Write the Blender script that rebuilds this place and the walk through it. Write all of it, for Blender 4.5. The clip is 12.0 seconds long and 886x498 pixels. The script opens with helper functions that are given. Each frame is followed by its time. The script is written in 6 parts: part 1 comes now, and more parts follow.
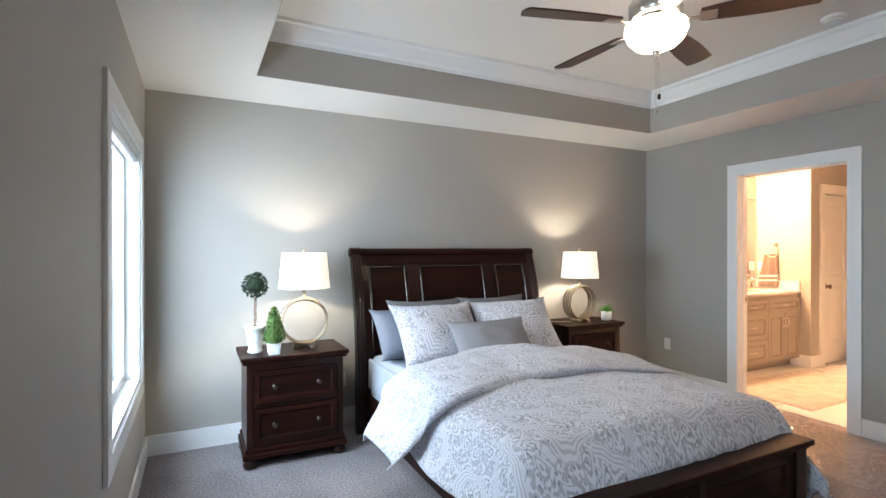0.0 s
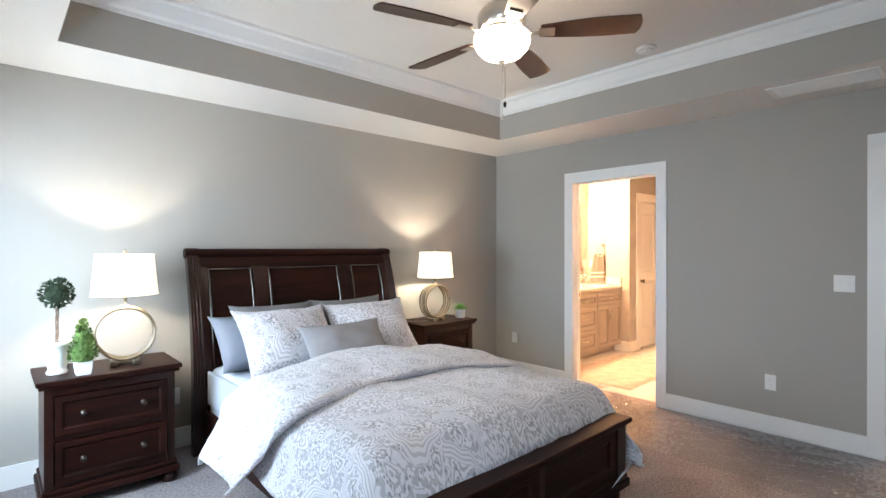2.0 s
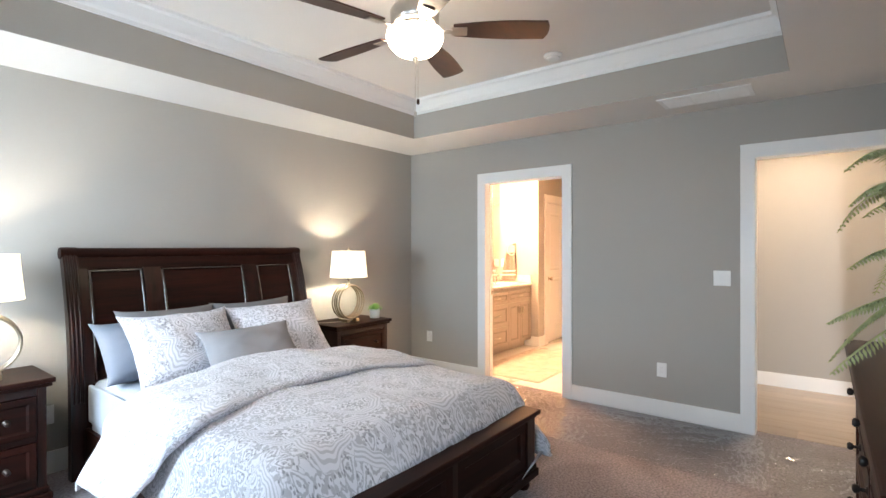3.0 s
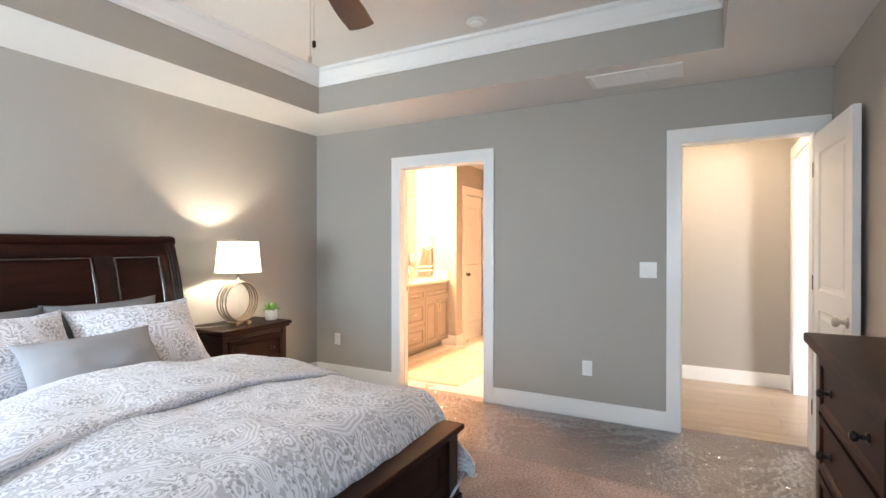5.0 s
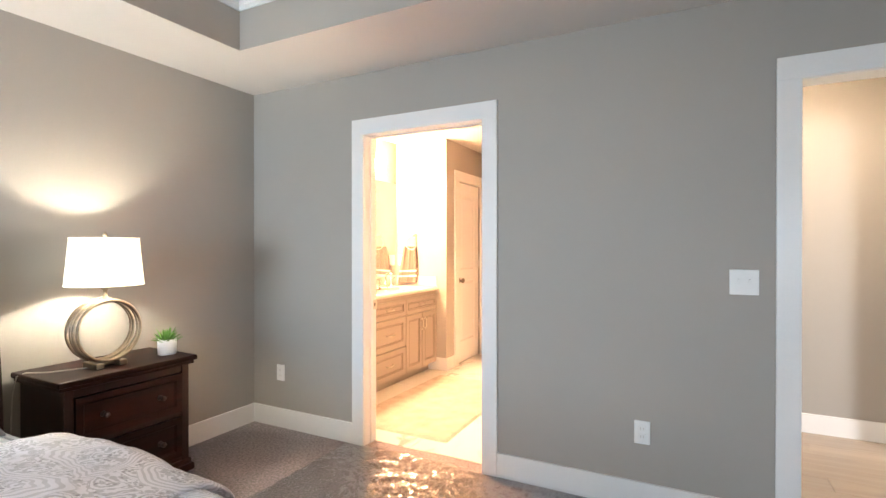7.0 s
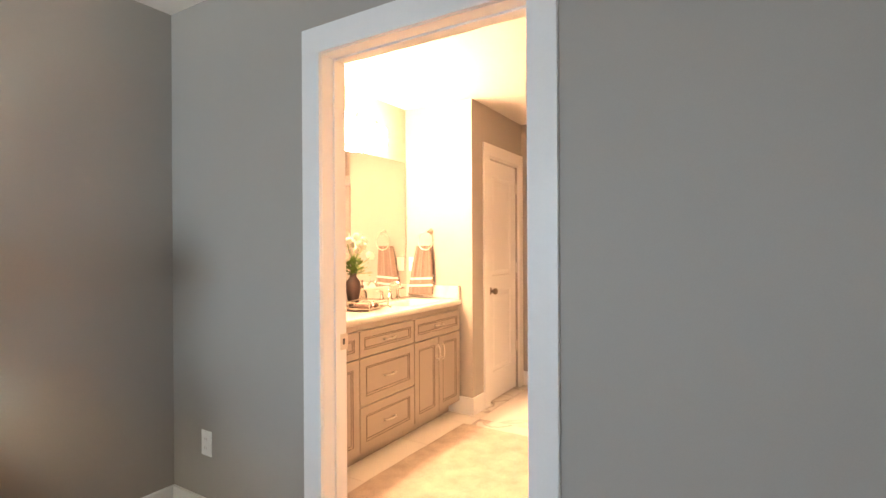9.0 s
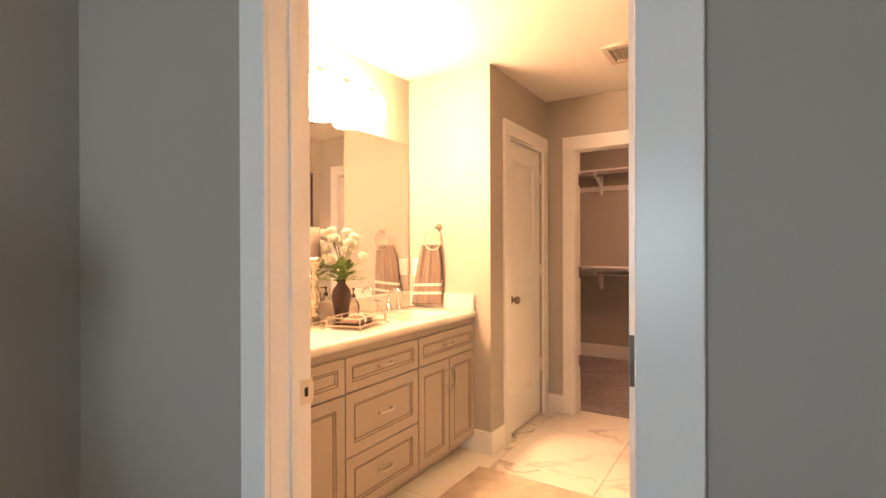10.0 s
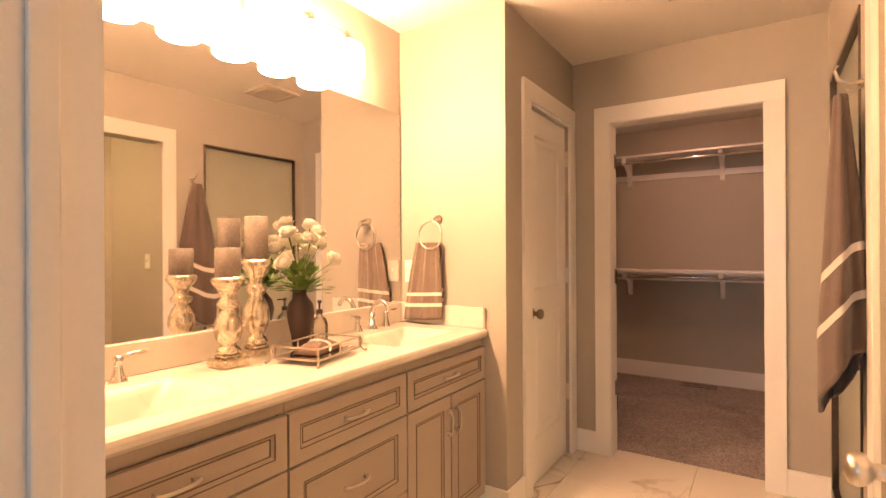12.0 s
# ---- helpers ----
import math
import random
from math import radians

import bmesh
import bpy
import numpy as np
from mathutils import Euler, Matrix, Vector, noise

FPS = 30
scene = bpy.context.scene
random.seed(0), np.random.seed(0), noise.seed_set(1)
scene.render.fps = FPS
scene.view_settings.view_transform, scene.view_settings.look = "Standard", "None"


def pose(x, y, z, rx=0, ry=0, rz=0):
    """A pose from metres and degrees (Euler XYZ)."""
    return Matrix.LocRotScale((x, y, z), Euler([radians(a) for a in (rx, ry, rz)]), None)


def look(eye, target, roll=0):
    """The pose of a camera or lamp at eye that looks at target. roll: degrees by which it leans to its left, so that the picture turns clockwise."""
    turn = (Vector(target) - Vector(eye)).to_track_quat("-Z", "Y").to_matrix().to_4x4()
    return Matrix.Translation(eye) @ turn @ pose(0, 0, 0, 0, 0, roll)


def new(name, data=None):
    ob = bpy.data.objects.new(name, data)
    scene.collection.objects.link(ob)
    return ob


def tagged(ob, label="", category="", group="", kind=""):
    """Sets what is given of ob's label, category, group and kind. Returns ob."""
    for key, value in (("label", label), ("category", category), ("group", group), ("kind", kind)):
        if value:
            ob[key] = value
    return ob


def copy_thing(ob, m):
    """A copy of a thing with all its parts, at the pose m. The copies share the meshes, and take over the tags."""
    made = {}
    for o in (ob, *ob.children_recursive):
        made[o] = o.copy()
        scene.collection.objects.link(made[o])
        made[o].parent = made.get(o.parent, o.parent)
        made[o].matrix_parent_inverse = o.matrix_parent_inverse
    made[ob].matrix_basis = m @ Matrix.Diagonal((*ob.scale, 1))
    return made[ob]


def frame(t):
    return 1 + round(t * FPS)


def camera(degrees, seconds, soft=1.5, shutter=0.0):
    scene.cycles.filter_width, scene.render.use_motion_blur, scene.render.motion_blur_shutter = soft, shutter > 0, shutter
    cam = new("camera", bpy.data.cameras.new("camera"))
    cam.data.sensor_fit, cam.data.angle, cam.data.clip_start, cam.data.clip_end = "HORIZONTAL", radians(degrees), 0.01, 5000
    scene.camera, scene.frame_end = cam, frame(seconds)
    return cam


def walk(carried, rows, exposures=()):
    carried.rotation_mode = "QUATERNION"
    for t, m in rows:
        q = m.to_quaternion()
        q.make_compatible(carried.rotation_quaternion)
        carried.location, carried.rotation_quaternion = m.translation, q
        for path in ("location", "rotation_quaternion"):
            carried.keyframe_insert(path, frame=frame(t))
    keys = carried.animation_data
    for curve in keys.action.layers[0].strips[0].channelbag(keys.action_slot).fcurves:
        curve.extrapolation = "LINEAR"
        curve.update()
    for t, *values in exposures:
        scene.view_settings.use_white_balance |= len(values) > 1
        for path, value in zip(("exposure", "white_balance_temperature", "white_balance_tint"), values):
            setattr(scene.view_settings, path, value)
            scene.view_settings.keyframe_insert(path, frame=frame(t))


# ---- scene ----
cam = camera(84.0, 12.0)
PATH = [
    (0, (0.404, 0.096, 1.385), (1.297, 1.885, 1.382), -0.0),
    (0.5, (0.419, 0.097, 1.389), (1.398, 1.841, 1.387), -0.1),
    (1, (0.428, 0.104, 1.389), (1.505, 1.789, 1.386), 0.1),
    (1.5, (0.442, 0.117, 1.403), (1.649, 1.711, 1.395), -0.0),
    (2, (0.483, 0.128, 1.389), (1.834, 1.603, 1.385), 0.0),
    (2.5, (0.502, 0.133, 1.383), (1.987, 1.473, 1.383), -0.0),
    (3, (0.518, 0.142, 1.381), (2.099, 1.366, 1.376), -0.1),
    (3.5, (0.563, 0.149, 1.352), (2.214, 1.278, 1.354), -0.0),
    (5.5, (1.159, 0.523, 1.313), (2.938, 1.436, 1.3), -0.0),
    (6, (1.455, 0.653, 1.311), (3.237, 1.561, 1.3), 0.0),
    (6.5, (1.798, 0.815, 1.307), (3.581, 1.721, 1.301), -0.0),
    (7, (2.15, 0.941, 1.307), (3.925, 1.862, 1.298), -0.0),
    (9, (3.408, 1.505, 1.291), (5.114, 2.549, 1.287), -0.3),
    (9.5, (3.726, 1.702, 1.295), (5.423, 2.759, 1.283), -0.3),
    (10, (3.998, 1.897, 1.289), (5.688, 2.965, 1.285), -0.2),
    (10.5, (4.244, 2.038, 1.292), (5.926, 3.12, 1.275), -0.4),
    (11, (4.436, 2.151, 1.284), (6.113, 3.241, 1.285), -0.3),
    (11.5, (4.557, 2.212, 1.285), (6.229, 3.31, 1.28), -0.4),
    (12, (4.653, 2.27, 1.275), (6.327, 3.364, 1.276), -0.3),
]
EXPOSURES = [(0, -0.34, 6300, 12), (3.5, 0.21, 6480, 12), (7, 0.32, 6440, 12), (9, -0.15, 6470, 11), (10.5, -0.83, 6970, 11), (12, -1.03, 6930, 11)]
walk(cam, [(t, look(eye, target, roll)) for t, eye, target, roll in PATH], EXPOSURES)

# ---- plan, in metres ----
W, E, S, N = 0.092, 4.78, -0.31, 3.905      # bedroom walls
T = 0.12                                     # wall thickness
BX = E + T                                   # bathroom begins
BN, BS, BE = 3.915, 2.0, 7.74                # bathroom walls
PIER_X, PIER_Y = 6.755, 3.29                 # linen closet block beside the vanity
H, TRAY = 2.443, 2.80                        # ceiling, tray ceiling
TX0, TX1, TY0, TY1 = 0.728, 4.145, 0.304, 3.305
DA0, DA1 = 2.046, 2.885                      # doorway to the bathroom
DB0, DB1 = -0.21, 0.542                      # doorway to the hall
DOOR_H, CAS = 2.04, 0.092
CX0, CX1, CY0, CY1 = BE + T, 9.85, 1.7, 4.03 # walk-in closet
CD0, CD1 = 2.27, 3.06                        # doorway to the closet
HALL_X = 6.4                                 # hall's far wall
CEN = 2.32                                   # bed's middle line

# ---- world and lights ----
world = bpy.data.worlds.new("world")
scene.world = world
world.use_nodes = True
sky = world.node_tree.nodes.new("ShaderNodeTexSky")
sky.sky_type, sky.sun_disc = "NISHITA", False
sky.sun_elevation, sky.sun_rotation = radians(50), radians(200)
world.node_tree.nodes["Background"].inputs[1].default_value = 0.12
world.node_tree.links.new(sky.outputs[0], world.node_tree.nodes["Background"].inputs[0])


def lamp(name, kind, at, energy, color, size=0.1, size_y=None, aim=None):
    data = bpy.data.lights.new(name, kind)
    data.energy, data.color = energy, color
    if kind == "AREA":
        data.shape, data.size, data.size_y = "RECTANGLE", size, size_y or size
    elif kind == "SUN":
        data.angle = size
    else:
        data.shadow_soft_size = size
    ob = new(name, data)
    ob.matrix_world = look(at, aim) if aim else pose(*at)
    return ob


DAY = (0.67, 0.845, 1.0)
lamp("sun", "SUN", (0, 0, 8), 2.0, (1.0, 0.95, 0.88), radians(0.5), aim=(-3.0, 7.5, 0))
for wy, shift, watts in ((2.945, -0.36, 295), (0.445, -0.12, 94)):  # sky light through the west window and the added, unseen second one
    lamp("window_daylight", "AREA", (W - 0.62, wy + shift, 1.60), watts, DAY, 1.6, 1.7, aim=(W, wy, 1.45))
lamp("kitchen_daylight", "AREA", (BX - 0.05, -3.0, 1.45), 310, (0.95, 0.97, 1.0), 0.9, 1.05, aim=(BX + 3, -3.0, 1.2))


# ---- materials ----
def nodes_of(name):
    m = bpy.data.materials.new(name)
    m.use_nodes = True
    nt = m.node_tree
    return m, nt, nt.nodes["Principled BSDF"], nt.links


def mat(name, color, rough=0.5, metal=0.0, vary=0.12, scale=6.0, grain=80.0, bump=0.1, dist=0.002, spec=0.5, stretch=(1, 1, 1), **extra):
    """Colour with blotches at one scale and grain at another, and a fine relief."""
    m, nt, b, L = nodes_of(name)
    co = nt.nodes.new("ShaderNodeTexCoord")
    mp = nt.nodes.new("ShaderNodeMapping")
    mp.inputs["Scale"].default_value = stretch
    L.new(co.outputs["Object"], mp.inputs[0])
    big, fine = nt.nodes.new("ShaderNodeTexNoise"), nt.nodes.new("ShaderNodeTexNoise")
    big.inputs["Scale"].default_value, fine.inputs["Scale"].default_value = scale, grain
    big.inputs["Detail"].default_value, fine.inputs["Detail"].default_value = 4, 3
    L.new(mp.outputs[0], big.inputs[0])
    L.new(mp.outputs[0], fine.inputs[0])
    mix = nt.nodes.new("ShaderNodeMath")
    mix.operation = "ADD"
    L.new(big.outputs[0], mix.inputs[0])
    L.new(fine.outputs[0], mix.inputs[1])
    ramp = nt.nodes.new("ShaderNodeMapRange")
    ramp.inputs[1].default_value, ramp.inputs[2].default_value = 0.6, 1.4
    ramp.inputs[3].default_value, ramp.inputs[4].default_value = 1 - vary, 1 + vary
    L.new(mix.outputs[0], ramp.inputs[0])
    col = nt.nodes.new("ShaderNodeMix")
    col.data_type, col.blend_type = "RGBA", "MULTIPLY"
    col.inputs[0].default_value = 1.0
    col.inputs[6].default_value = (*color, 1)
    L.new(ramp.outputs[0], col.inputs[7])
    L.new(col.outputs[2], b.inputs["Base Color"])
    b.inputs["Roughness"].default_value, b.inputs["Metallic"].default_value = rough, metal
    b.inputs["Specular IOR Level"].default_value = spec
    if bump:
        bp = nt.nodes.new("ShaderNodeBump")
        bp.inputs["Strength"].default_value, bp.inputs["Distance"].default_value = bump, dist
        L.new(fine.outputs[0], bp.inputs["Height"])
        L.new(bp.outputs[0], b.inputs["Normal"])
    for key, value in extra.items():
        b.inputs[key.replace("_", " ")].default_value = value
    return m


def glow(name, color, strength):
    m, nt, b, L = nodes_of(name)
    b.inputs["Base Color"].default_value = (0.8, 0.8, 0.8, 1)
    b.inputs["Emission Color"].default_value = (*color, 1)
    b.inputs["Emission Strength"].default_value = strength
    return m


PAINT = mat("grey_wall_paint", (0.365, 0.342, 0.308), 0.55, vary=0.03, scale=1.5, grain=260, bump=0.12, dist=0.001)
WHITE = mat("white_ceiling_paint", (0.71, 0.69, 0.665), 0.7, vary=0.02, scale=1.5, grain=200, bump=0.12, dist=0.001)
TRIM = mat("white_trim_paint", (0.80, 0.80, 0.79), 0.28, vary=0.02, scale=3, grain=120, bump=0.03, dist=0.001)
SHEET = mat("blue_grey_sheet", (0.36, 0.40, 0.46), 0.8, vary=0.06, scale=9, grain=300, bump=0.2)
MIRROR = mat("mirror_silver", (0.92, 0.92, 0.92), 0.02, 1.0, vary=0.0, bump=0.0)
NICKEL = mat("brushed_nickel", (0.62, 0.58, 0.53), 0.28, 1.0, vary=0.08, scale=20, grain=200, bump=0.03)


# ---- mesh helpers ----
def thing(name, at=(0, 0, 0), label="", category="", group="", kind="", rz=0):
    ob = new(name)
    ob.matrix_world = pose(*at, 0, 0, rz)
    ob.empty_display_size = 0.1
    return tagged(ob, label, category, group, kind)


def part(name, bm, material, parent=None, label="", smooth=False):
    me = bpy.data.meshes.new(name)
    bm.normal_update()
    bm.to_mesh(me)
    bm.free()
    me.materials.append(material)
    if smooth:
        for p in me.polygons:
            p.use_smooth = True
    ob = new(name, me)
    if parent:
        ob.parent = parent
    return tagged(ob, label)


def structure(name, bm, material, label, category):
    return tagged(part(name, bm, material), label, category, kind="structure")


def box(bm, x0, x1, y0, y1, z0, z1, bevel=0.0, seg=2):
    m = Matrix.LocRotScale(((x0 + x1) / 2, (y0 + y1) / 2, (z0 + z1) / 2), None, (abs(x1 - x0), abs(y1 - y0), abs(z1 - z0)))
    made = bmesh.ops.create_cube(bm, size=1, matrix=m)
    if bevel:
        edges = list({e for v in made["verts"] for e in v.link_edges})
        bmesh.ops.bevel(bm, geom=edges, offset=bevel, segments=seg, profile=0.5, affect="EDGES")
    return bm


def boxes(*rows, bevel=0.0):
    bm = bmesh.new()
    for r in rows:
        box(bm, *r, bevel=bevel)
    return bm


# ---- shaping helpers ----
def lathe(bm, profile, n=24, at=(0, 0, 0), cap=True):
    """A turned shape from (radius, height) pairs, bottom to top."""
    rings = []
    for r, z in profile:
        rings.append([bm.verts.new((at[0] + r * math.cos(2 * math.pi * i / n), at[1] + r * math.sin(2 * math.pi * i / n), at[2] + z)) for i in range(n)])
    for a, b in zip(rings, rings[1:]):
        for i in range(n):
            bm.faces.new((a[i], a[(i + 1) % n], b[(i + 1) % n], b[i]))
    if cap:
        bm.faces.new(rings[0][::-1])
        bm.faces.new(rings[-1])
    return bm


def tube(bm, pts, r, n=8, closed=False):
    pts = [Vector(p) for p in pts]
    rings = []
    for i, p in enumerate(pts):
        if closed:
            d = pts[(i + 1) % len(pts)] - pts[i - 1]
        else:
            d = pts[min(i + 1, len(pts) - 1)] - pts[max(i - 1, 0)]
        q = d.to_track_quat("Z", "Y").to_matrix()
        rad = r[i] if isinstance(r, (list, tuple)) else r
        rings.append([bm.verts.new(p + q @ Vector((rad * math.cos(2 * math.pi * k / n), rad * math.sin(2 * math.pi * k / n), 0))) for k in range(n)])
    pairs = list(zip(rings, rings[1:])) + ([(rings[-1], rings[0])] if closed else [])
    for a, b in pairs:
        for k in range(n):
            bm.faces.new((a[k], a[(k + 1) % n], b[(k + 1) % n], b[k]))
    if not closed:
        bm.faces.new(rings[0][::-1])
        bm.faces.new(rings[-1])
    return bm


def circle(c, r, axis="y", n=40, a0=0.0, a1=2 * math.pi):
    out = []
    for i in range(n):
        a = a0 + (a1 - a0) * i / n
        u, v = r * math.cos(a), r * math.sin(a)
        out.append({"y": (c[0] + u, c[1], c[2] + v), "x": (c[0], c[1] + u, c[2] + v), "z": (c[0] + u, c[1] + v, c[2])}[axis])
    return out


def extrude(bm, outline, axis, a, b):
    """A prism of a 2D outline: axis 'x' takes (y, z), 'y' takes (x, z), 'z' takes (x, y)."""
    put = {"x": lambda p, k: (k, p[0], p[1]), "y": lambda p, k: (p[0], k, p[1]), "z": lambda p, k: (p[0], p[1], k)}[axis]
    r0, r1 = [bm.verts.new(put(p, a)) for p in outline], [bm.verts.new(put(p, b)) for p in outline]
    n = len(outline)
    for i in range(n):
        bm.faces.new((r0[i], r0[(i + 1) % n], r1[(i + 1) % n], r1[i]))
    bm.faces.new(r0[::-1])
    bm.faces.new(r1)
    bmesh.ops.recalc_face_normals(bm, faces=bm.faces[:])
    return bm


def sheet(nu, nv, fn, thick=0.0, size=(1, 1)):
    """A surface fn(u, v) with u and v from 0 to 1, given a thickness and a map of (u, v) stretched to size."""
    bm = bmesh.new()
    uv = bm.loops.layers.uv.new("map")
    vs = [[bm.verts.new(fn(i / nu, j / nv)) for j in range(nv + 1)] for i in range(nu + 1)]
    for i in range(nu):
        for j in range(nv):
            f = bm.faces.new((vs[i][j], vs[i + 1][j], vs[i + 1][j + 1], vs[i][j + 1]))
            for loop, (a, b) in zip(f.loops, ((i, j), (i + 1, j), (i + 1, j + 1), (i, j + 1))):
                loop[uv].uv = (a / nu * size[0], b / nv * size[1])
    if thick:
        bm.normal_update()
        bmesh.ops.solidify(bm, geom=bm.faces[:], thickness=thick)
    return bm


def panel_front(bm, x0, x1, z0, z1, y, depth, rail=0.05, recess=0.008, bead=0.012, bevel=0.0):
    """A framed panel facing -y: stiles and rails with a sunk field and a sloped bead."""
    box(bm, x0, x0 + rail, y, y + depth, z0, z1, bevel)
    box(bm, x1 - rail, x1, y, y + depth, z0, z1, bevel)
    box(bm, x0 + rail, x1 - rail, y, y + depth, z0, z0 + rail, bevel)
    box(bm, x0 + rail, x1 - rail, y, y + depth, z1 - rail, z1, bevel)
    a, b, c, d = x0 + rail, x1 - rail, z0 + rail, z1 - rail
    o = [bm.verts.new((x, y + 0.001, z)) for x, z in ((a, c), (b, c), (b, d), (a, d))]
    i = [bm.verts.new((x, y + recess, z)) for x, z in ((a + bead, c + bead), (b - bead, c + bead), (b - bead, d - bead), (a + bead, d - bead))]
    for k in range(4):
        bm.faces.new((o[k], o[(k + 1) % 4], i[(k + 1) % 4], i[k]))
    bm.faces.new(i)
    return bm


def bar_handle(bm, x, z, half, y, upright=False):
    """A bow pull: two posts and a slim arched bar in front of a face at y."""
    pts = []
    for k in range(9):
        s = -1 + k / 4
        off = -0.030 + 0.018 * abs(s) ** 3
        pts.append((x, y + off, z + s * half) if upright else (x + s * half, y + off, z))
    tube(bm, pts, 0.0045, 6)
    for s in (-0.75, 0.75):
        p = (x, z + s * half) if upright else (x + s * half, z)
        tube(bm, [(p[0], y, p[1]), (p[0], y - 0.022, p[1])], 0.005, 6)
    return bm


def round_knob(bm, x, y, z, r=0.015, axis=-1):
    """A turned knob on a short neck, pointing along y."""
    tube(bm, [(x, y, z), (x, y + axis * 0.006, z), (x, y + axis * 0.006, z), (x, y + axis * 0.02, z), (x, y + axis * 0.024, z), (x, y + axis * 0.034, z), (x, y + axis * 0.040, z)], [r, r * 0.8, r * 0.45, r * 0.4, r * 0.85, r, r * 0.6], 12)
    return bm


def leaf_card(bm, base, d, up, length, width, fold=0.15):
    """One leaf: a pointed, slightly folded blade of four faces."""
    d, up = Vector(d).normalized(), Vector(up)
    side = d.cross(up)
    side = side.normalized() if side.length > 1e-4 else Vector((1, 0, 0))
    n = side.cross(d)
    b = Vector(base)
    t = bm.verts.new(b + d * length)
    m = bm.verts.new(b + d * length * 0.5 - n * width * fold)
    r = bm.verts.new(b)
    l1, l2 = bm.verts.new(b + d * length * 0.45 + side * width), bm.verts.new(b + d * length * 0.45 - side * width)
    for f in ((r, l1, m), (r, m, l2), (l1, t, m), (m, t, l2)):
        bm.faces.new(f)


# ---- more materials ----
def node_mix(nt, L, a, b, fac, kind="MIX"):
    m = nt.nodes.new("ShaderNodeMix")
    m.data_type, m.blend_type = "RGBA", kind
    for k, v in ((0, fac), (6, a), (7, b)):
        if isinstance(v, (tuple, float, int)):
            m.inputs[k].default_value = v
        else:
            L.new(v, m.inputs[k])
    return m.outputs[2]


def math_node(nt, L, op, a, b=0.0, clamp=False):
    m = nt.nodes.new("ShaderNodeMath")
    m.operation, m.use_clamp = op, clamp
    for k, v in ((0, a), (1, b)):
        if isinstance(v, (float, int)):
            m.inputs[k].default_value = v
        else:
            L.new(v, m.inputs[k])
    return m.outputs[0]


def paisley(name, white, grey, dark):
    """Printed cotton, mapped in metres: bent drops of scalloped rings, scrolls and small sprigs, in greys on white."""
    m, nt, b, L = nodes_of(name)
    uv = nt.nodes.new("ShaderNodeUVMap")
    uv.uv_map = "map"
    warp = nt.nodes.new("ShaderNodeTexNoise")
    warp.inputs["Scale"].default_value, warp.inputs["Detail"].default_value = 7.0, 2.0
    L.new(uv.outputs[0], warp.inputs[0])
    at = nt.nodes.new("ShaderNodeVectorMath")
    at.operation = "MULTIPLY_ADD"
    at.inputs[1].default_value = (0.022, 0.022, 0)
    L.new(warp.outputs["Color"], at.inputs[0])
    L.new(uv.outputs[0], at.inputs[2])

    def voro(scale, wander=1.0):
        v = nt.nodes.new("ShaderNodeTexVoronoi")
        v.voronoi_dimensions = "2D"
        v.inputs["Scale"].default_value, v.inputs["Randomness"].default_value = scale, wander
        L.new(at.outputs[0], v.inputs["Vector"])
        return v

    def step(x, lo, hi):
        r = nt.nodes.new("ShaderNodeMapRange")
        r.interpolation_type = "SMOOTHSTEP"
        r.inputs[1].default_value, r.inputs[2].default_value = lo, hi
        L.new(x, r.inputs[0])
        return r.outputs[0]

    def op(kind, a, b2=0.0):
        return math_node(nt, L, kind, a, b2)

    def drops(scale, wander, count):
        """Bent drops, one to a cell, each at a turn of its own: rings inside and a mask."""
        cell = voro(scale, wander)
        off = nt.nodes.new("ShaderNodeVectorMath")
        off.operation = "SUBTRACT"
        L.new(at.outputs[0], off.inputs[0])
        L.new(cell.outputs["Position"], off.inputs[1])
        hue = nt.nodes.new("ShaderNodeSeparateColor")
        L.new(cell.outputs["Color"], hue.inputs[0])
        turn = nt.nodes.new("ShaderNodeVectorRotate")
        turn.rotation_type = "Z_AXIS"
        L.new(off.outputs[0], turn.inputs["Vector"])
        L.new(op("MULTIPLY", hue.outputs[0], 6.283), turn.inputs["Angle"])
        xyz = nt.nodes.new("ShaderNodeSeparateXYZ")
        L.new(turn.outputs[0], xyz.inputs[0])
        x, y = op("MULTIPLY", xyz.outputs[0], scale), op("MULTIPLY", xyz.outputs[1], scale)
        y = op("ADD", op("SUBTRACT", y, 0.06), op("MULTIPLY", op("MULTIPLY", x, x), 1.0))
        wide = op("MAXIMUM", op("SUBTRACT", 0.66, op("MULTIPLY", x, 0.95)), 0.16)
        y = op("DIVIDE", y, wide)
        d = op("SQRT", op("ADD", op("MULTIPLY", x, x), op("MULTIPLY", y, y)))
        d = op("ADD", d, op("MULTIPLY", op("SINE", op("MULTIPLY", op("ARCTAN2", y, x), 10.0)), 0.012))
        rings = step(op("SINE", op("MULTIPLY", d, count)), 0.0, 0.45)
        return d, rings, step(d, 0.47, 0.45)

    d1, rings1, in1 = drops(2.7, 0.72, 112.0)
    d2, rings2, in2 = drops(9.5, 0.9, 30.0)
    border = op("MULTIPLY", rings1, step(d1, 0.27, 0.29))
    out1 = op("SUBTRACT", 1.0, op("MULTIPLY", in1, step(d1, 0.26, 0.28)))
    scroll = nt.nodes.new("ShaderNodeTexNoise")
    scroll.inputs["Scale"].default_value, scroll.inputs["Detail"].default_value, scroll.inputs["Distortion"].default_value = 24.0, 1.0, 1.0
    L.new(at.outputs[0], scroll.inputs[0])
    vine = step(op("ABSOLUTE", op("SUBTRACT", scroll.outputs[0], 0.5)), 0.055, 0.03)
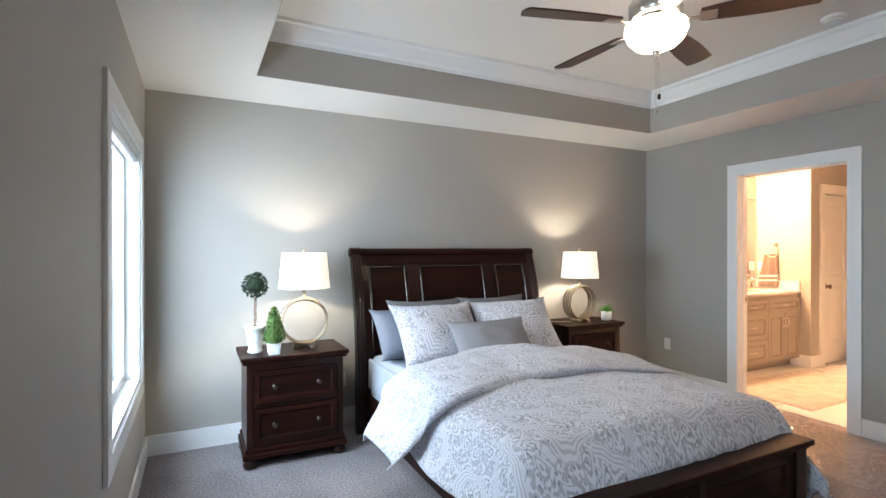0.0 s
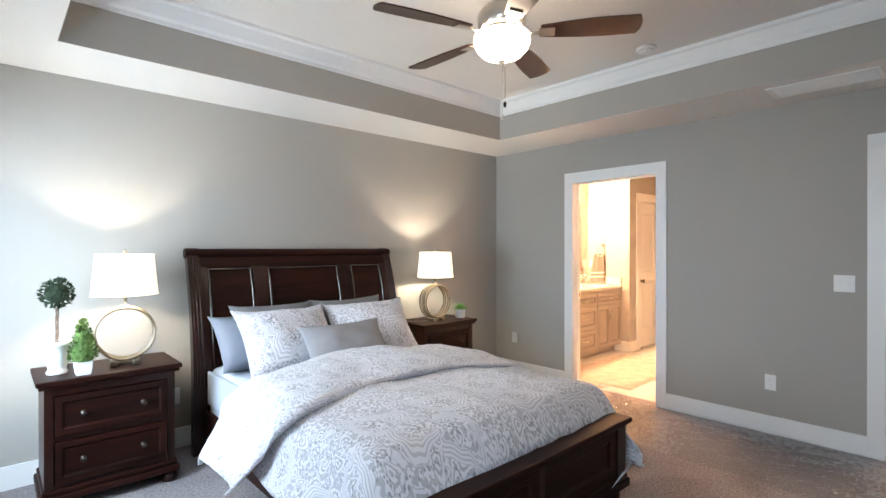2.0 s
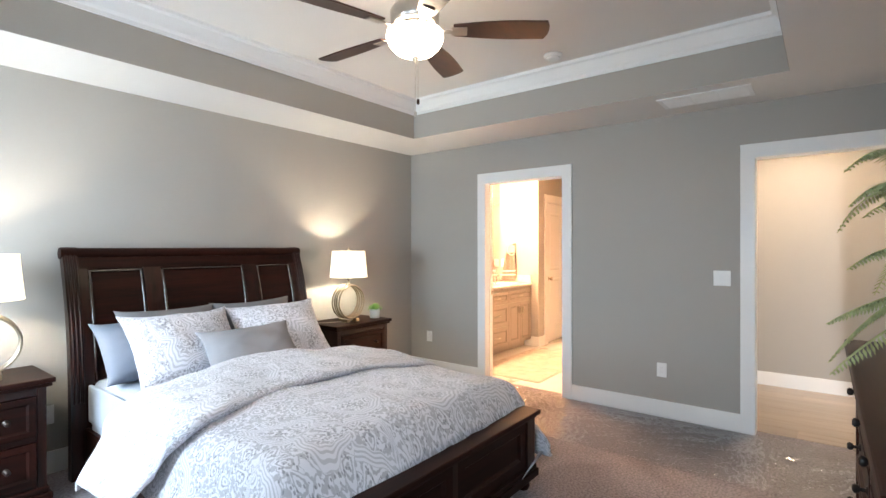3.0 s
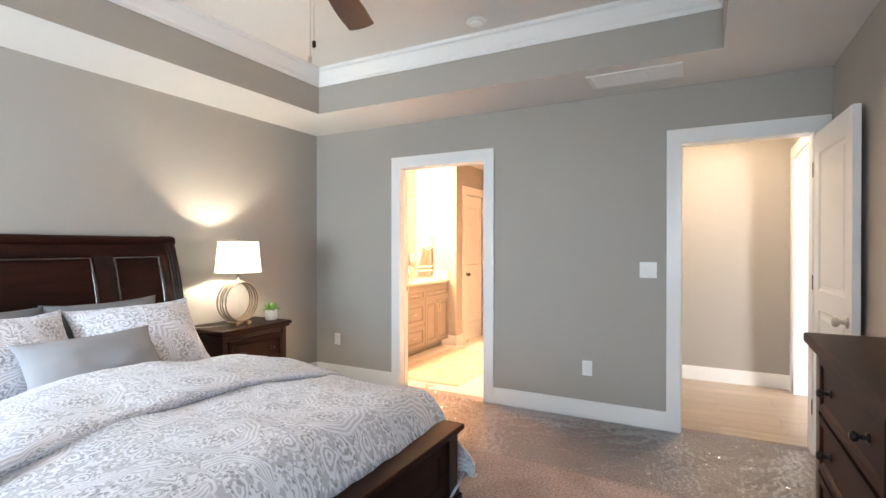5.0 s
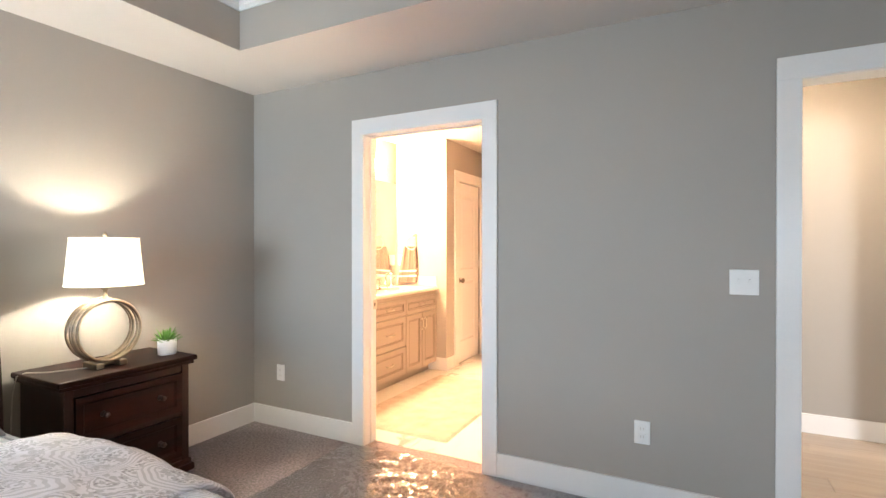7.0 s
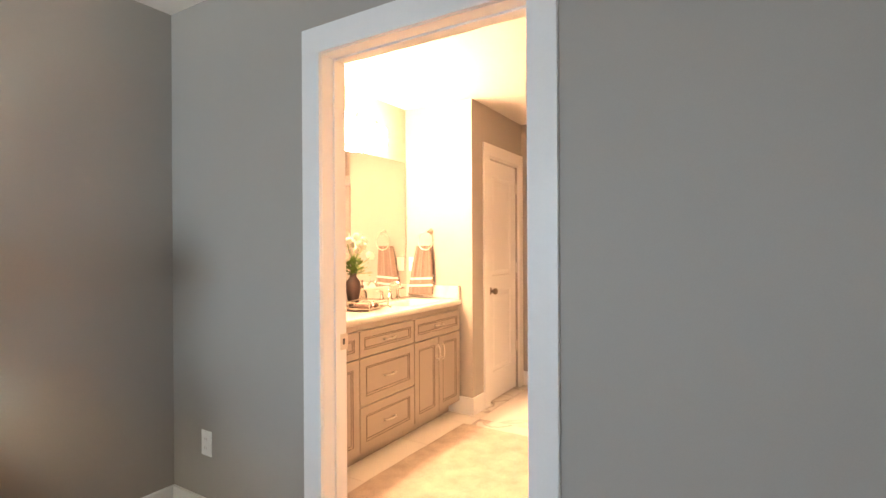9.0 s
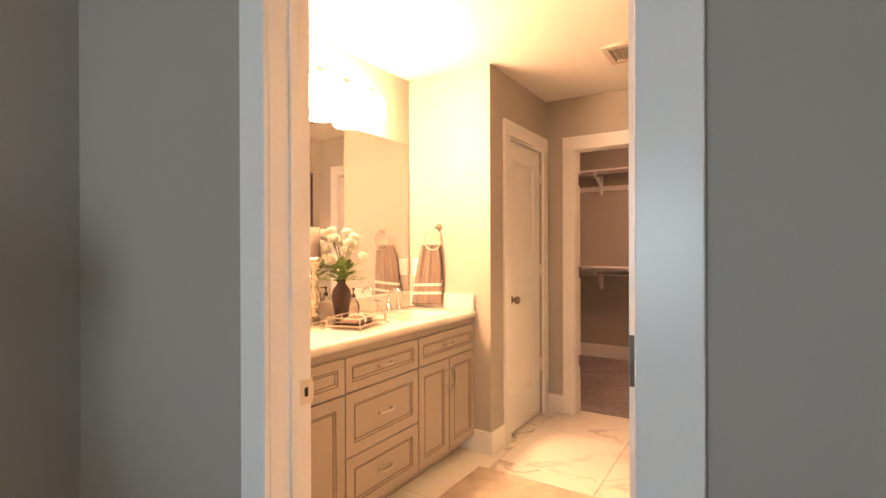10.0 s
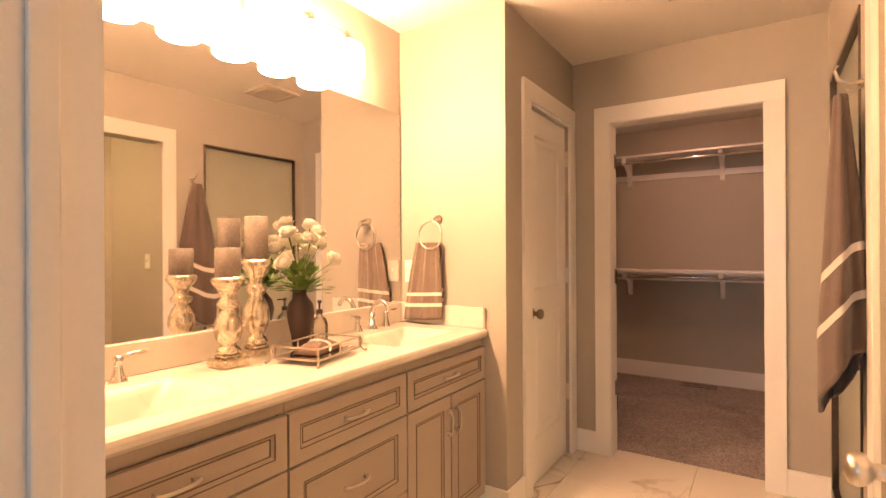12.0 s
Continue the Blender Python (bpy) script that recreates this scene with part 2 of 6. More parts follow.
    sprig = op("MULTIPLY", step(voro(34.0).outputs["Distance"], 0.38, 0.28), step(warp.outputs[0], 0.34, 0.40))
    small = op("MULTIPLY", op("MULTIPLY", rings2, in2), out1)
    fill = op("MULTIPLY", op("MAXIMUM", vine, sprig), op("MULTIPLY", out1, op("SUBTRACT", 1.0, in2)))
    col = node_mix(nt, L, (*white, 1), (*grey, 1), op("MULTIPLY", op("MULTIPLY", border, in1), 0.58))
    col = node_mix(nt, L, col, (*grey, 1), op("MULTIPLY", small, 0.78))
    col = node_mix(nt, L, col, (*grey, 1), op("MULTIPLY", fill, 0.72))
    core = op("MULTIPLY", step(d1, 0.13, 0.10), step(voro(46.0).outputs["Distance"], 0.34, 0.26))
    bits = op("MULTIPLY", op("MULTIPLY", step(voro(58.0).outputs["Distance"], 0.30, 0.20), step(scroll.outputs[0], 0.52, 0.57)), out1)
    col = node_mix(nt, L, col, (*dark, 1), op("MULTIPLY", op("MAXIMUM", core, bits), 0.75))
    L.new(col, b.inputs["Base Color"])
    b.inputs["Roughness"].default_value = 0.85
    b.inputs["Sheen Weight"].default_value = 0.2
    tc = nt.nodes.new("ShaderNodeTexCoord")
    weave = nt.nodes.new("ShaderNodeTexNoise")
    weave.inputs["Scale"].default_value, weave.inputs["Detail"].default_value = 14.0, 6.0
    L.new(tc.outputs["Object"], weave.inputs[0])
    bp = nt.nodes.new("ShaderNodeBump")
    bp.inputs["Strength"].default_value, bp.inputs["Distance"].default_value = 0.55, 0.012
    L.new(weave.outputs[0], bp.inputs["Height"])
    L.new(bp.outputs[0], b.inputs["Normal"])
    return m


def pile_carpet(name, light, dark):
    """Cut pile: tufts of two tones, with broad nap marks where it has been brushed."""
    m, nt, b, L = nodes_of(name)
    tc = nt.nodes.new("ShaderNodeTexCoord")
    tuft, yarn, nap = (nt.nodes.new("ShaderNodeTexNoise") for _ in range(3))
    for n, scale, detail in ((tuft, 75.0, 2.0), (yarn, 240.0, 2.0), (nap, 1.6, 2.0)):
        n.inputs["Scale"].default_value, n.inputs["Detail"].default_value = scale, detail
        L.new(tc.outputs["Object"], n.inputs[0])
    nap.inputs["Distortion"].default_value = 0.7
    f = math_node(nt, L, "ADD", math_node(nt, L, "MULTIPLY", tuft.outputs[0], 0.65), math_node(nt, L, "MULTIPLY", yarn.outputs[0], 0.35))
    r = nt.nodes.new("ShaderNodeMapRange")
    r.inputs[1].default_value, r.inputs[2].default_value = 0.38, 0.60
    L.new(f, r.inputs[0])
    tone = node_mix(nt, L, (*dark, 1), (*light, 1), r.outputs[0])
    k = nt.nodes.new("ShaderNodeMapRange")
    k.inputs[1].default_value, k.inputs[2].default_value, k.inputs[3].default_value, k.inputs[4].default_value = 0.40, 0.60, 0.86, 1.12
    L.new(nap.outputs[0], k.inputs[0])
    L.new(node_mix(nt, L, tone, k.outputs[0], 1.0, "MULTIPLY"), b.inputs["Base Color"])
    b.inputs["Roughness"].default_value, b.inputs["Specular IOR Level"].default_value = 0.95, 0.1
    bp = nt.nodes.new("ShaderNodeBump")
    bp.inputs["Strength"].default_value, bp.inputs["Distance"].default_value = 1.0, 0.012
    L.new(f, bp.inputs["Height"])
    L.new(bp.outputs[0], b.inputs["Normal"])
    return m


def wood(name, light, dark, rough, along="x", coat=0.0, spec=0.5):
    """Grain drawn out along one axis, with darker streaks and fine pores."""
    m, nt, b, L = nodes_of(name)
    tc = nt.nodes.new("ShaderNodeTexCoord")
    mp = nt.nodes.new("ShaderNodeMapping")
    mp.inputs["Scale"].default_value = {"x": (1.2, 16, 16), "y": (16, 1.2, 16), "z": (16, 16, 1.2)}[along]
    info = nt.nodes.new("ShaderNodeObjectInfo")
    L.new(tc.outputs["Object"], mp.inputs[0])
    shift = nt.nodes.new("ShaderNodeVectorMath")
    shift.operation = "ADD"
    L.new(mp.outputs[0], shift.inputs[0])
    rnd = nt.nodes.new("ShaderNodeVectorMath")
    rnd.operation = "SCALE"
    rnd.inputs[0].default_value = (37, 11, 53)
    L.new(info.outputs["Random"], rnd.inputs["Scale"])
    L.new(rnd.outputs[0], shift.inputs[1])
    n1, n2 = nt.nodes.new("ShaderNodeTexNoise"), nt.nodes.new("ShaderNodeTexNoise")
    n1.inputs["Scale"].default_value, n1.inputs["Detail"].default_value, n1.inputs["Distortion"].default_value = 1.0, 5, 0.6
    n2.inputs["Scale"].default_value, n2.inputs["Detail"].default_value = 6.0, 4
    L.new(shift.outputs[0], n1.inputs[0])
    L.new(shift.outputs[0], n2.inputs[0])
    f = math_node(nt, L, "ADD", math_node(nt, L, "MULTIPLY", n1.outputs[0], 0.7), math_node(nt, L, "MULTIPLY", n2.outputs[0], 0.3))
    r = nt.nodes.new("ShaderNodeMapRange")
    r.inputs[1].default_value, r.inputs[2].default_value = 0.35, 0.65
    L.new(f, r.inputs[0])
    tone = node_mix(nt, L, (*dark, 1), (*light, 1), r.outputs[0])
    per = nt.nodes.new("ShaderNodeMapRange")
    per.inputs[3].default_value, per.inputs[4].default_value = 0.88, 1.12
    L.new(info.outputs["Random"], per.inputs[0])
    tone = node_mix(nt, L, tone, per.outputs[0], 1.0, "MULTIPLY")
    L.new(tone, b.inputs["Base Color"])
    b.inputs["Roughness"].default_value = rough
    b.inputs["Coat Weight"].default_value, b.inputs["Coat Roughness"].default_value = coat, 0.15
    b.inputs["Specular IOR Level"].default_value = spec
    bp = nt.nodes.new("ShaderNodeBump")
    bp.inputs["Strength"].default_value, bp.inputs["Distance"].default_value = 0.08, 0.001
    L.new(n2.outputs[0], bp.inputs["Height"])
    L.new(bp.outputs[0], b.inputs["Normal"])
    return m


def marble(name, white, vein, scale, rough):
    """White stone with thin wandering veins; each tile takes its own stretch of them."""
    m, nt, b, L = nodes_of(name)
    tc, info = nt.nodes.new("ShaderNodeTexCoord"), nt.nodes.new("ShaderNodeObjectInfo")
    rnd = nt.nodes.new("ShaderNodeVectorMath")
    rnd.operation = "SCALE"
    rnd.inputs[0].default_value = (17, 23, 5)
    L.new(info.outputs["Random"], rnd.inputs["Scale"])
    add = nt.nodes.new("ShaderNodeVectorMath")
    L.new(tc.outputs["Object"], add.inputs[0])
    L.new(rnd.outputs[0], add.inputs[1])
    n1, n2 = nt.nodes.new("ShaderNodeTexNoise"), nt.nodes.new("ShaderNodeTexNoise")
    n1.inputs["Scale"].default_value, n1.inputs["Detail"].default_value, n1.inputs["Distortion"].default_value = scale, 6, 1.6
    n2.inputs["Scale"].default_value, n2.inputs["Detail"].default_value = scale * 0.6, 3
    L.new(add.outputs[0], n1.inputs[0])
    L.new(add.outputs[0], n2.inputs[0])
    a = math_node(nt, L, "ABSOLUTE", math_node(nt, L, "SUBTRACT", n1.outputs[0], 0.5))
    r = nt.nodes.new("ShaderNodeMapRange")
    r.interpolation_type = "SMOOTHSTEP"
    r.inputs[1].default_value, r.inputs[2].default_value = 0.035, 0.0
    L.new(a, r.inputs[0])
    g = nt.nodes.new("ShaderNodeMapRange")
    g.inputs[1].default_value, g.inputs[2].default_value = 0.40, 0.65
    L.new(n2.outputs[0], g.inputs[0])
    v = math_node(nt, L, "MULTIPLY", r.outputs[0], g.outputs[0], True)
    soft = node_mix(nt, L, (*white, 1), tuple(0.86 * c for c in white) + (1,), g.outputs[0])
    L.new(node_mix(nt, L, soft, (*vein, 1), v), b.inputs["Base Color"])
    b.inputs["Roughness"].default_value = rough
    return m


def clear(name, color, rough, clear_share, bump=0.0, scale=30.0, dist=0.01):
    """Thin clear film or pane: mostly see-through, the rest gloss."""
    m, nt, b, L = nodes_of(name)
    out = nt.nodes["Material Output"]
    tr, gl, mx = nt.nodes.new("ShaderNodeBsdfTransparent"), nt.nodes.new("ShaderNodeBsdfGlossy"), nt.nodes.new("ShaderNodeMixShader")
    tr.inputs[0].default_value = (*color, 1)
    gl.inputs["Roughness"].default_value = rough
    fr = nt.nodes.new("ShaderNodeFresnel")
    fr.inputs[0].default_value = 1.5
    L.new(math_node(nt, L, "ADD", math_node(nt, L, "MULTIPLY", fr.outputs[0], 0.8), 1 - clear_share, True), mx.inputs[0])
    L.new(tr.outputs[0], mx.inputs[1])
    L.new(gl.outputs[0], mx.inputs[2])
    L.new(mx.outputs[0], out.inputs[0])
    if bump:
        tc, n = nt.nodes.new("ShaderNodeTexCoord"), nt.nodes.new("ShaderNodeTexNoise")
        n.inputs["Scale"].default_value, n.inputs["Detail"].default_value, n.inputs["Distortion"].default_value = scale, 3, 1.2
        L.new(tc.outputs["Object"], n.inputs[0])
        bp = nt.nodes.new("ShaderNodeBump")
        bp.inputs["Strength"].default_value, bp.inputs["Distance"].default_value = bump, dist
        L.new(n.outputs[0], bp.inputs["Height"])
        L.new(bp.outputs[0], gl.inputs["Normal"])
        L.new(bp.outputs[0], fr.inputs["Normal"])
    return m


def lit_fabric(name, color, strength):
    m, nt, b, L = nodes_of(name)
    tc, n = nt.nodes.new("ShaderNodeTexCoord"), nt.nodes.new("ShaderNodeTexNoise")
    n.inputs["Scale"].default_value, n.inputs["Detail"].default_value = 160.0, 4
    L.new(tc.outputs["Object"], n.inputs[0])
    bp = nt.nodes.new("ShaderNodeBump")
    bp.inputs["Strength"].default_value, bp.inputs["Distance"].default_value = 0.2, 0.001
    L.new(n.outputs[0], bp.inputs["Height"])
    L.new(bp.outputs[0], b.inputs["Normal"])
    b.inputs["Base Color"].default_value = (0.75, 0.70, 0.62, 1)
    b.inputs["Roughness"].default_value = 0.9
    b.inputs["Emission Color"].default_value = (*color, 1)
    b.inputs["Emission Strength"].default_value = strength
    return m


CARPET = pile_carpet("taupe_carpet", (0.385, 0.345, 0.352), (0.200, 0.178, 0.184))
CHERRY_X = wood("dark_cherry_along", (0.026, 0.0062, 0.0038), (0.008, 0.003, 0.002), 0.45, "x", 0.0, 0.12)
CHERRY_Z = wood("dark_cherry_upright", (0.026, 0.0062, 0.0038), (0.008, 0.003, 0.002), 0.30, "z", 0.05, 0.26)
BEADWOOD = wood("polished_cherry_bead", (0.026, 0.0062, 0.0038), (0.008, 0.003, 0.002), 0.16, "z", 1.0, 0.6)
FANWOOD = wood("walnut_blade", (0.060, 0.019, 0.011), (0.024, 0.008, 0.006), 0.35, "x", 0.2)
OAK = wood("light_oak_plank", (0.40, 0.325, 0.25), (0.31, 0.245, 0.185), 0.35, "y", 0.1)
DUVET = paisley("paisley_cotton", (0.745, 0.735, 0.78), (0.38, 0.375, 0.40), (0.21, 0.21, 0.23))
PILLOWGREY = mat("grey_pillow_cotton", (0.30, 0.29, 0.30), 0.85, vary=0.06, scale=7, grain=340, bump=0.25, dist=0.002)
CHARCOAL = mat("charcoal_pillow_cotton", (0.17, 0.165, 0.17), 0.85, vary=0.08, scale=7, grain=340, bump=0.25, dist=0.002)
STEELBLUE = mat("blue_grey_cotton", (0.14, 0.16, 0.20), 0.75, vary=0.08, scale=7, grain=300, bump=0.25, dist=0.002)
CHAMPAGNE = mat("champagne_metal", (0.36, 0.31, 0.235), 0.33, 1.0, vary=0.12, scale=25, grain=150, bump=0.05)
CHROME = mat("polished_chrome", (0.75, 0.74, 0.72), 0.10, 1.0, vary=0.05, bump=0.0)
SATIN = mat("satin_nickel", (0.62, 0.56, 0.49), 0.5, 0.45, vary=0.08, bump=0.03)
VENTCREAM = mat("cream_vent_plastic", (0.48, 0.44, 0.39), 0.5, vary=0.05, bump=0.0)
BRONZE = mat("dark_bronze", (0.10, 0.08, 0.07), 0.35, 1.0, vary=0.15, scale=20, bump=0.05)
BLACKISH = mat("black_metal", (0.02, 0.018, 0.017), 0.35, 0.6, vary=0.1, bump=0.05)
TRAYMETAL = mat("aged_silver", (0.50, 0.46, 0.40), 0.32, 1.0, vary=0.2, scale=40, grain=160, bump=0.1)
ANTIQUE = mat("antique_nickel", (0.30, 0.24, 0.18), 0.35, 1.0, vary=0.1, bump=0.03)
MERCURY = mat("mercury_glass", (0.72, 0.66, 0.56), 0.18, 0.9, vary=0.45, scale=26, grain=110, bump=0.3, dist=0.002)
CANDLE = mat("grey_candle_wax", (0.19, 0.165, 0.15), 0.6, vary=0.3, scale=22, grain=120, bump=0.1)
STONEPOT = mat("whitewashed_stone", (0.62, 0.60, 0.56), 0.9, vary=0.25, scale=18, grain=140, bump=0.4, dist=0.003)
CERAMIC = mat("white_ceramic", (0.78, 0.78, 0.77), 0.35, vary=0.03, bump=0.0)
BOXWOOD = mat("boxwood_green", (0.095, 0.16, 0.045), 0.75, vary=0.5, scale=30, grain=90, bump=0.1, spec=0.15)
GREYGREEN = mat("dusty_topiary_green", (0.030, 0.045, 0.026), 0.8, vary=0.5, scale=30, grain=90, bump=0.1, spec=0.15)
LIME = mat("succulent_green", (0.16, 0.34, 0.08), 0.5, vary=0.35, scale=30, grain=60, bump=0.05)
FERN = mat("fern_green", (0.28, 0.32, 0.16), 0.8, vary=0.4, scale=14, grain=60, bump=0.1, spec=0.15)
STEM = mat("twig_brown", (0.16, 0.11, 0.08), 0.8, vary=0.3, scale=30, bump=0.2)
PETAL = mat("white_petal", (0.82, 0.80, 0.74), 0.6, vary=0.05, scale=30, bump=0.05)
VASE = mat("plum_glass", (0.035, 0.018, 0.018), 0.55, vary=0.2, scale=20, bump=0.0)
TOWEL = mat("taupe_terry", (0.135, 0.095, 0.082), 0.95, vary=0.18, scale=12, grain=420, bump=0.9, dist=0.004)
STRIPE = mat("white_terry_stripe", (0.72, 0.68, 0.64), 0.9, vary=0.06, scale=12, grain=300, bump=0.4)
PLATE = mat("white_switch_plastic", (0.80, 0.80, 0.78), 0.35, vary=0.02, bump=0.0)
MARBLE = marble("marble_tile", (0.78, 0.75, 0.71), (0.33, 0.29, 0.27), 1.3, 0.18)
GROUT = mat("pale_grout", (0.55, 0.51, 0.47), 0.9, vary=0.1, grain=200)
SUBWAY = mat("white_shower_tile", (0.78, 0.77, 0.74), 0.15, vary=0.03, bump=0.0)
BATHMAT = mat("sand_bath_mat", (0.46, 0.39, 0.33), 0.95, vary=0.30, scale=9, grain=220, bump=0.9, dist=0.006)
GLAZE = mat("brown_cabinet_glaze", (0.09, 0.06, 0.045), 0.5, vary=0.2, bump=0.0)
VANITY = mat("taupe_cabinet_paint", (0.32, 0.275, 0.24), 0.38, vary=0.05, scale=4, grain=90, bump=0.04)
COUNTER = marble("cream_cultured_marble", (0.70, 0.665, 0.62), (0.60, 0.54, 0.48), 2.2, 0.14)
FILM = clear("clear_floor_film", (0.97, 0.97, 0.97), 0.10, 0.82, 0.12, 18.0, 0.012)
PANE = clear("window_pane", (0.97, 0.98, 0.98), 0.02, 1.0)
SHOWERPANE = mat("obscure_shower_glass", (0.74, 0.76, 0.68), 0.30, vary=0.04, scale=8, grain=90, bump=0.2, Transmission_Weight=0.8)
CORD = mat("white_cord", (0.6, 0.58, 0.53), 0.5, bump=0.0)
SHADE = lit_fabric("lit_linen_shade", (1.0, 0.93, 0.72), 1.05)
BOWL = glow("lit_alabaster_bowl", (1.0, 0.80, 0.57), 30.0)
BULB = glow("lit_frosted_glass", (1.0, 0.54, 0.275), 335.0)
SMALLDOME = glow("lit_small_dome", (1.0, 0.49, 0.29), 215.0)
# glow of an assumed dome, added to brighten the toilet room's wall
TOILETDOME = glow("assumed_toilet_room_dome", (1.0, 0.60, 0.26), 420.0)
# glow of an assumed hall fixture, brightens the hall
DOME = glow("assumed_hall_dome_glow", (1.0, 0.74, 0.48), 125.0)


# ---- large structure ----
OUT = 0.12
structure("floor", boxes((W - OUT, BX - 0.02, S - OUT, N + OUT, -0.1, 0.0)), CARPET, "taupe cut-pile carpet over the bedroom floor", "carpet")
WIN = (2.36, 3.53, 0.59, 1.96)
# assumed second window, out of view, added to light the room's south side
UNSEEN_WIN = (-0.14, 1.03)
structure("wall_west", boxes((W - OUT, W, S - OUT, UNSEEN_WIN[0], 0, H), (W - OUT, W, UNSEEN_WIN[1], WIN[0], 0, H), (W - OUT, W, WIN[1], N + OUT, 0, H), (W - OUT, W, WIN[0], WIN[1], 0, WIN[2]), (W - OUT, W, WIN[0], WIN[1], WIN[3], H), (W - OUT, W, *UNSEEN_WIN, 0, WIN[2]), (W - OUT, W, *UNSEEN_WIN, WIN[3], H)), PAINT, "grey painted wall with a tall window and an added unseen one", "wall")
structure("wall_north", boxes((W, E, N, N + OUT, 0, H)), PAINT, "grey painted wall behind the bed", "wall")
structure("wall_south", boxes((W, E, S - OUT, S, 0, H)), PAINT, "grey painted wall behind the dresser", "wall")
structure("wall_east", boxes((E, BX, S - OUT, DB0, 0, H), (E, BX, DB1, DA0, 0, H), (E, BX, DA1, N + OUT, 0, H), (E, BX, DB0, DB1, DOOR_H, H), (E, BX, DA0, DA1, DOOR_H, H)), PAINT, "grey painted wall with two doorways", "wall")
structure("ceiling", boxes((W - OUT, TX0, S - OUT, N + OUT, H, H + 0.02), (TX1, BX, S - OUT, N + OUT, H, H + 0.02), (TX0, TX1, S - OUT, TY0, H, H + 0.02), (TX0, TX1, TY1, N + OUT, H, H + 0.02), (TX0 - 0.1, TX1 + 0.1, TY0 - 0.1, TY1 + 0.1, TRAY, TRAY + 0.1)), WHITE, "white tray ceiling with a lower border", "ceiling")
structure("tray_wall", boxes((TX0 - 0.1, TX0 + 0.003, TY0 - 0.1, TY1 + 0.1, H + 0.001, TRAY - 0.001), (TX1 - 0.003, TX1 + 0.1, TY0 - 0.1, TY1 + 0.1, H + 0.001, TRAY - 0.001), (TX0 + 0.003, TX1 - 0.003, TY0 - 0.1, TY0 + 0.003, H + 0.001, TRAY - 0.001), (TX0 + 0.003, TX1 - 0.003, TY1 - 0.003, TY1 + 0.1, H + 0.001, TRAY - 0.001)), PAINT, "grey painted upright band of the tray ceiling", "wall")
# bathroom
structure("bath_floor", boxes((BX - 0.02, BE + T, BS - 1.2, BN, -0.1, -0.004)), GROUT, "marble-look tiled bathroom floor", "floor")
structure("wall_bath_north", boxes((BX, PIER_X, BN, BN + OUT, 0, H)), PAINT, "greige painted wall above the vanity", "wall")
LD0, LD1 = 7.03, 7.64
for nm, b in (("west", (PIER_X, PIER_X + 0.1, PIER_Y + T, 3.85, 0, H)), ("front", (PIER_X, LD0, PIER_Y, PIER_Y + T, 0, H)), ("return", (LD1, BE, PIER_Y, PIER_Y + T, 0, H)), ("header", (LD0, LD1, PIER_Y, PIER_Y + T, DOOR_H, H)), ("back", (PIER_X, BE, 3.85, BN + OUT, 0, H))):
    structure("wall_pier_" + nm, boxes(b), PAINT, "painted %s wall of the linen closet" % nm, "wall")
structure("wall_bath_east", boxes((BE, BE + T, BS - 1.2, CD0, 0, H), (BE, BE + T, CD1, CY1, 0, H), (BE, BE + T, CD0, CD1, DOOR_H, H)), PAINT, "painted wall with the closet doorway", "wall")
TD0, TD1 = 5.72, 6.47
SH0, SH1 = 6.775, 7.64
structure("wall_bath_south", boxes((BX, TD0, BS - T, BS, 0, H), (TD1, SH0, BS - T, BS, 0, H), (SH1, BE, BS - T, BS, 0, H), (TD0, TD1, BS - T, BS, DOOR_H, H), (SH0, SH1, BS - T, BS, 2.08, H), (SH0, SH1, BS - T, BS, 0, 0.1)), PAINT, "painted wall with a doorway and the shower", "wall")
structure("wall_toilet_room", boxes((BX, SH0 - 0.1, BS - 1.3, BS - 1.2, 0, H), (SH0 - 0.12, SH0 - 0.06, BS - 1.2, BS - T, 0, H)), PAINT, "plain painted wall of the toilet room", "wall")
structure("bath_ceiling", boxes((BX, CX1 + 0.1, 0.7, CY1 + 0.1, H, H + 0.02)), WHITE, "white bathroom ceiling", "ceiling")
# closet
structure("closet_floor", boxes((BE + T, CX1, CY0, CY1, -0.1, 0.006)), CARPET, "taupe carpet in the walk-in closet", "carpet")
for nm, b in (("east", (CX1, CX1 + 0.1, CY0, CY1, 0, H)), ("south", (CX0, CX1, CY0 - 0.1, CY0, 0, H)), ("north", (CX0, CX1, CY1, CY1 + 0.1, 0, H))):
    structure("wall_closet_" + nm, boxes(b), PAINT, "painted %s wall of the closet" % nm, "wall")
# hall and kitchen
HO0, HO1 = 5.15, 6.25
structure("hall_floor", boxes((BX - 0.02, 9.0, -4.3, BS - 1.3, -0.1, -0.004)), OAK, "light oak plank floor of the hall", "floor")
structure("wall_hall_east", boxes((HALL_X, HALL_X + 0.1, -0.31, BS - 1.3, 0, H)), PAINT, "painted end wall of the hall", "wall")
structure("wall_hall_south", boxes((HO1, 9.0, -0.445, -0.31, 0, H), (BX, HO0, -0.445, -0.31, 0, H), (HO0, HO1, -0.445, -0.31, 2.1, H)), PAINT, "painted hall wall with a cased opening", "wall")
structure("wall_kitchen", boxes((BX - 0.1, 9.0, -4.4, -4.3, 0, H), (9.0, 9.1, -4.4, -0.4, 0, H), (BX - 0.12, BX - 0.02, -4.3, -3.5, 0, H), (BX - 0.12, BX - 0.02, -2.5, S - OUT, 0, H), (BX - 0.12, BX - 0.02, -3.5, -2.5, 0, 0.9), (BX - 0.12, BX - 0.02, -3.5, -2.5, 2.0, H)), PAINT, "plain painted kitchen walls", "wall")
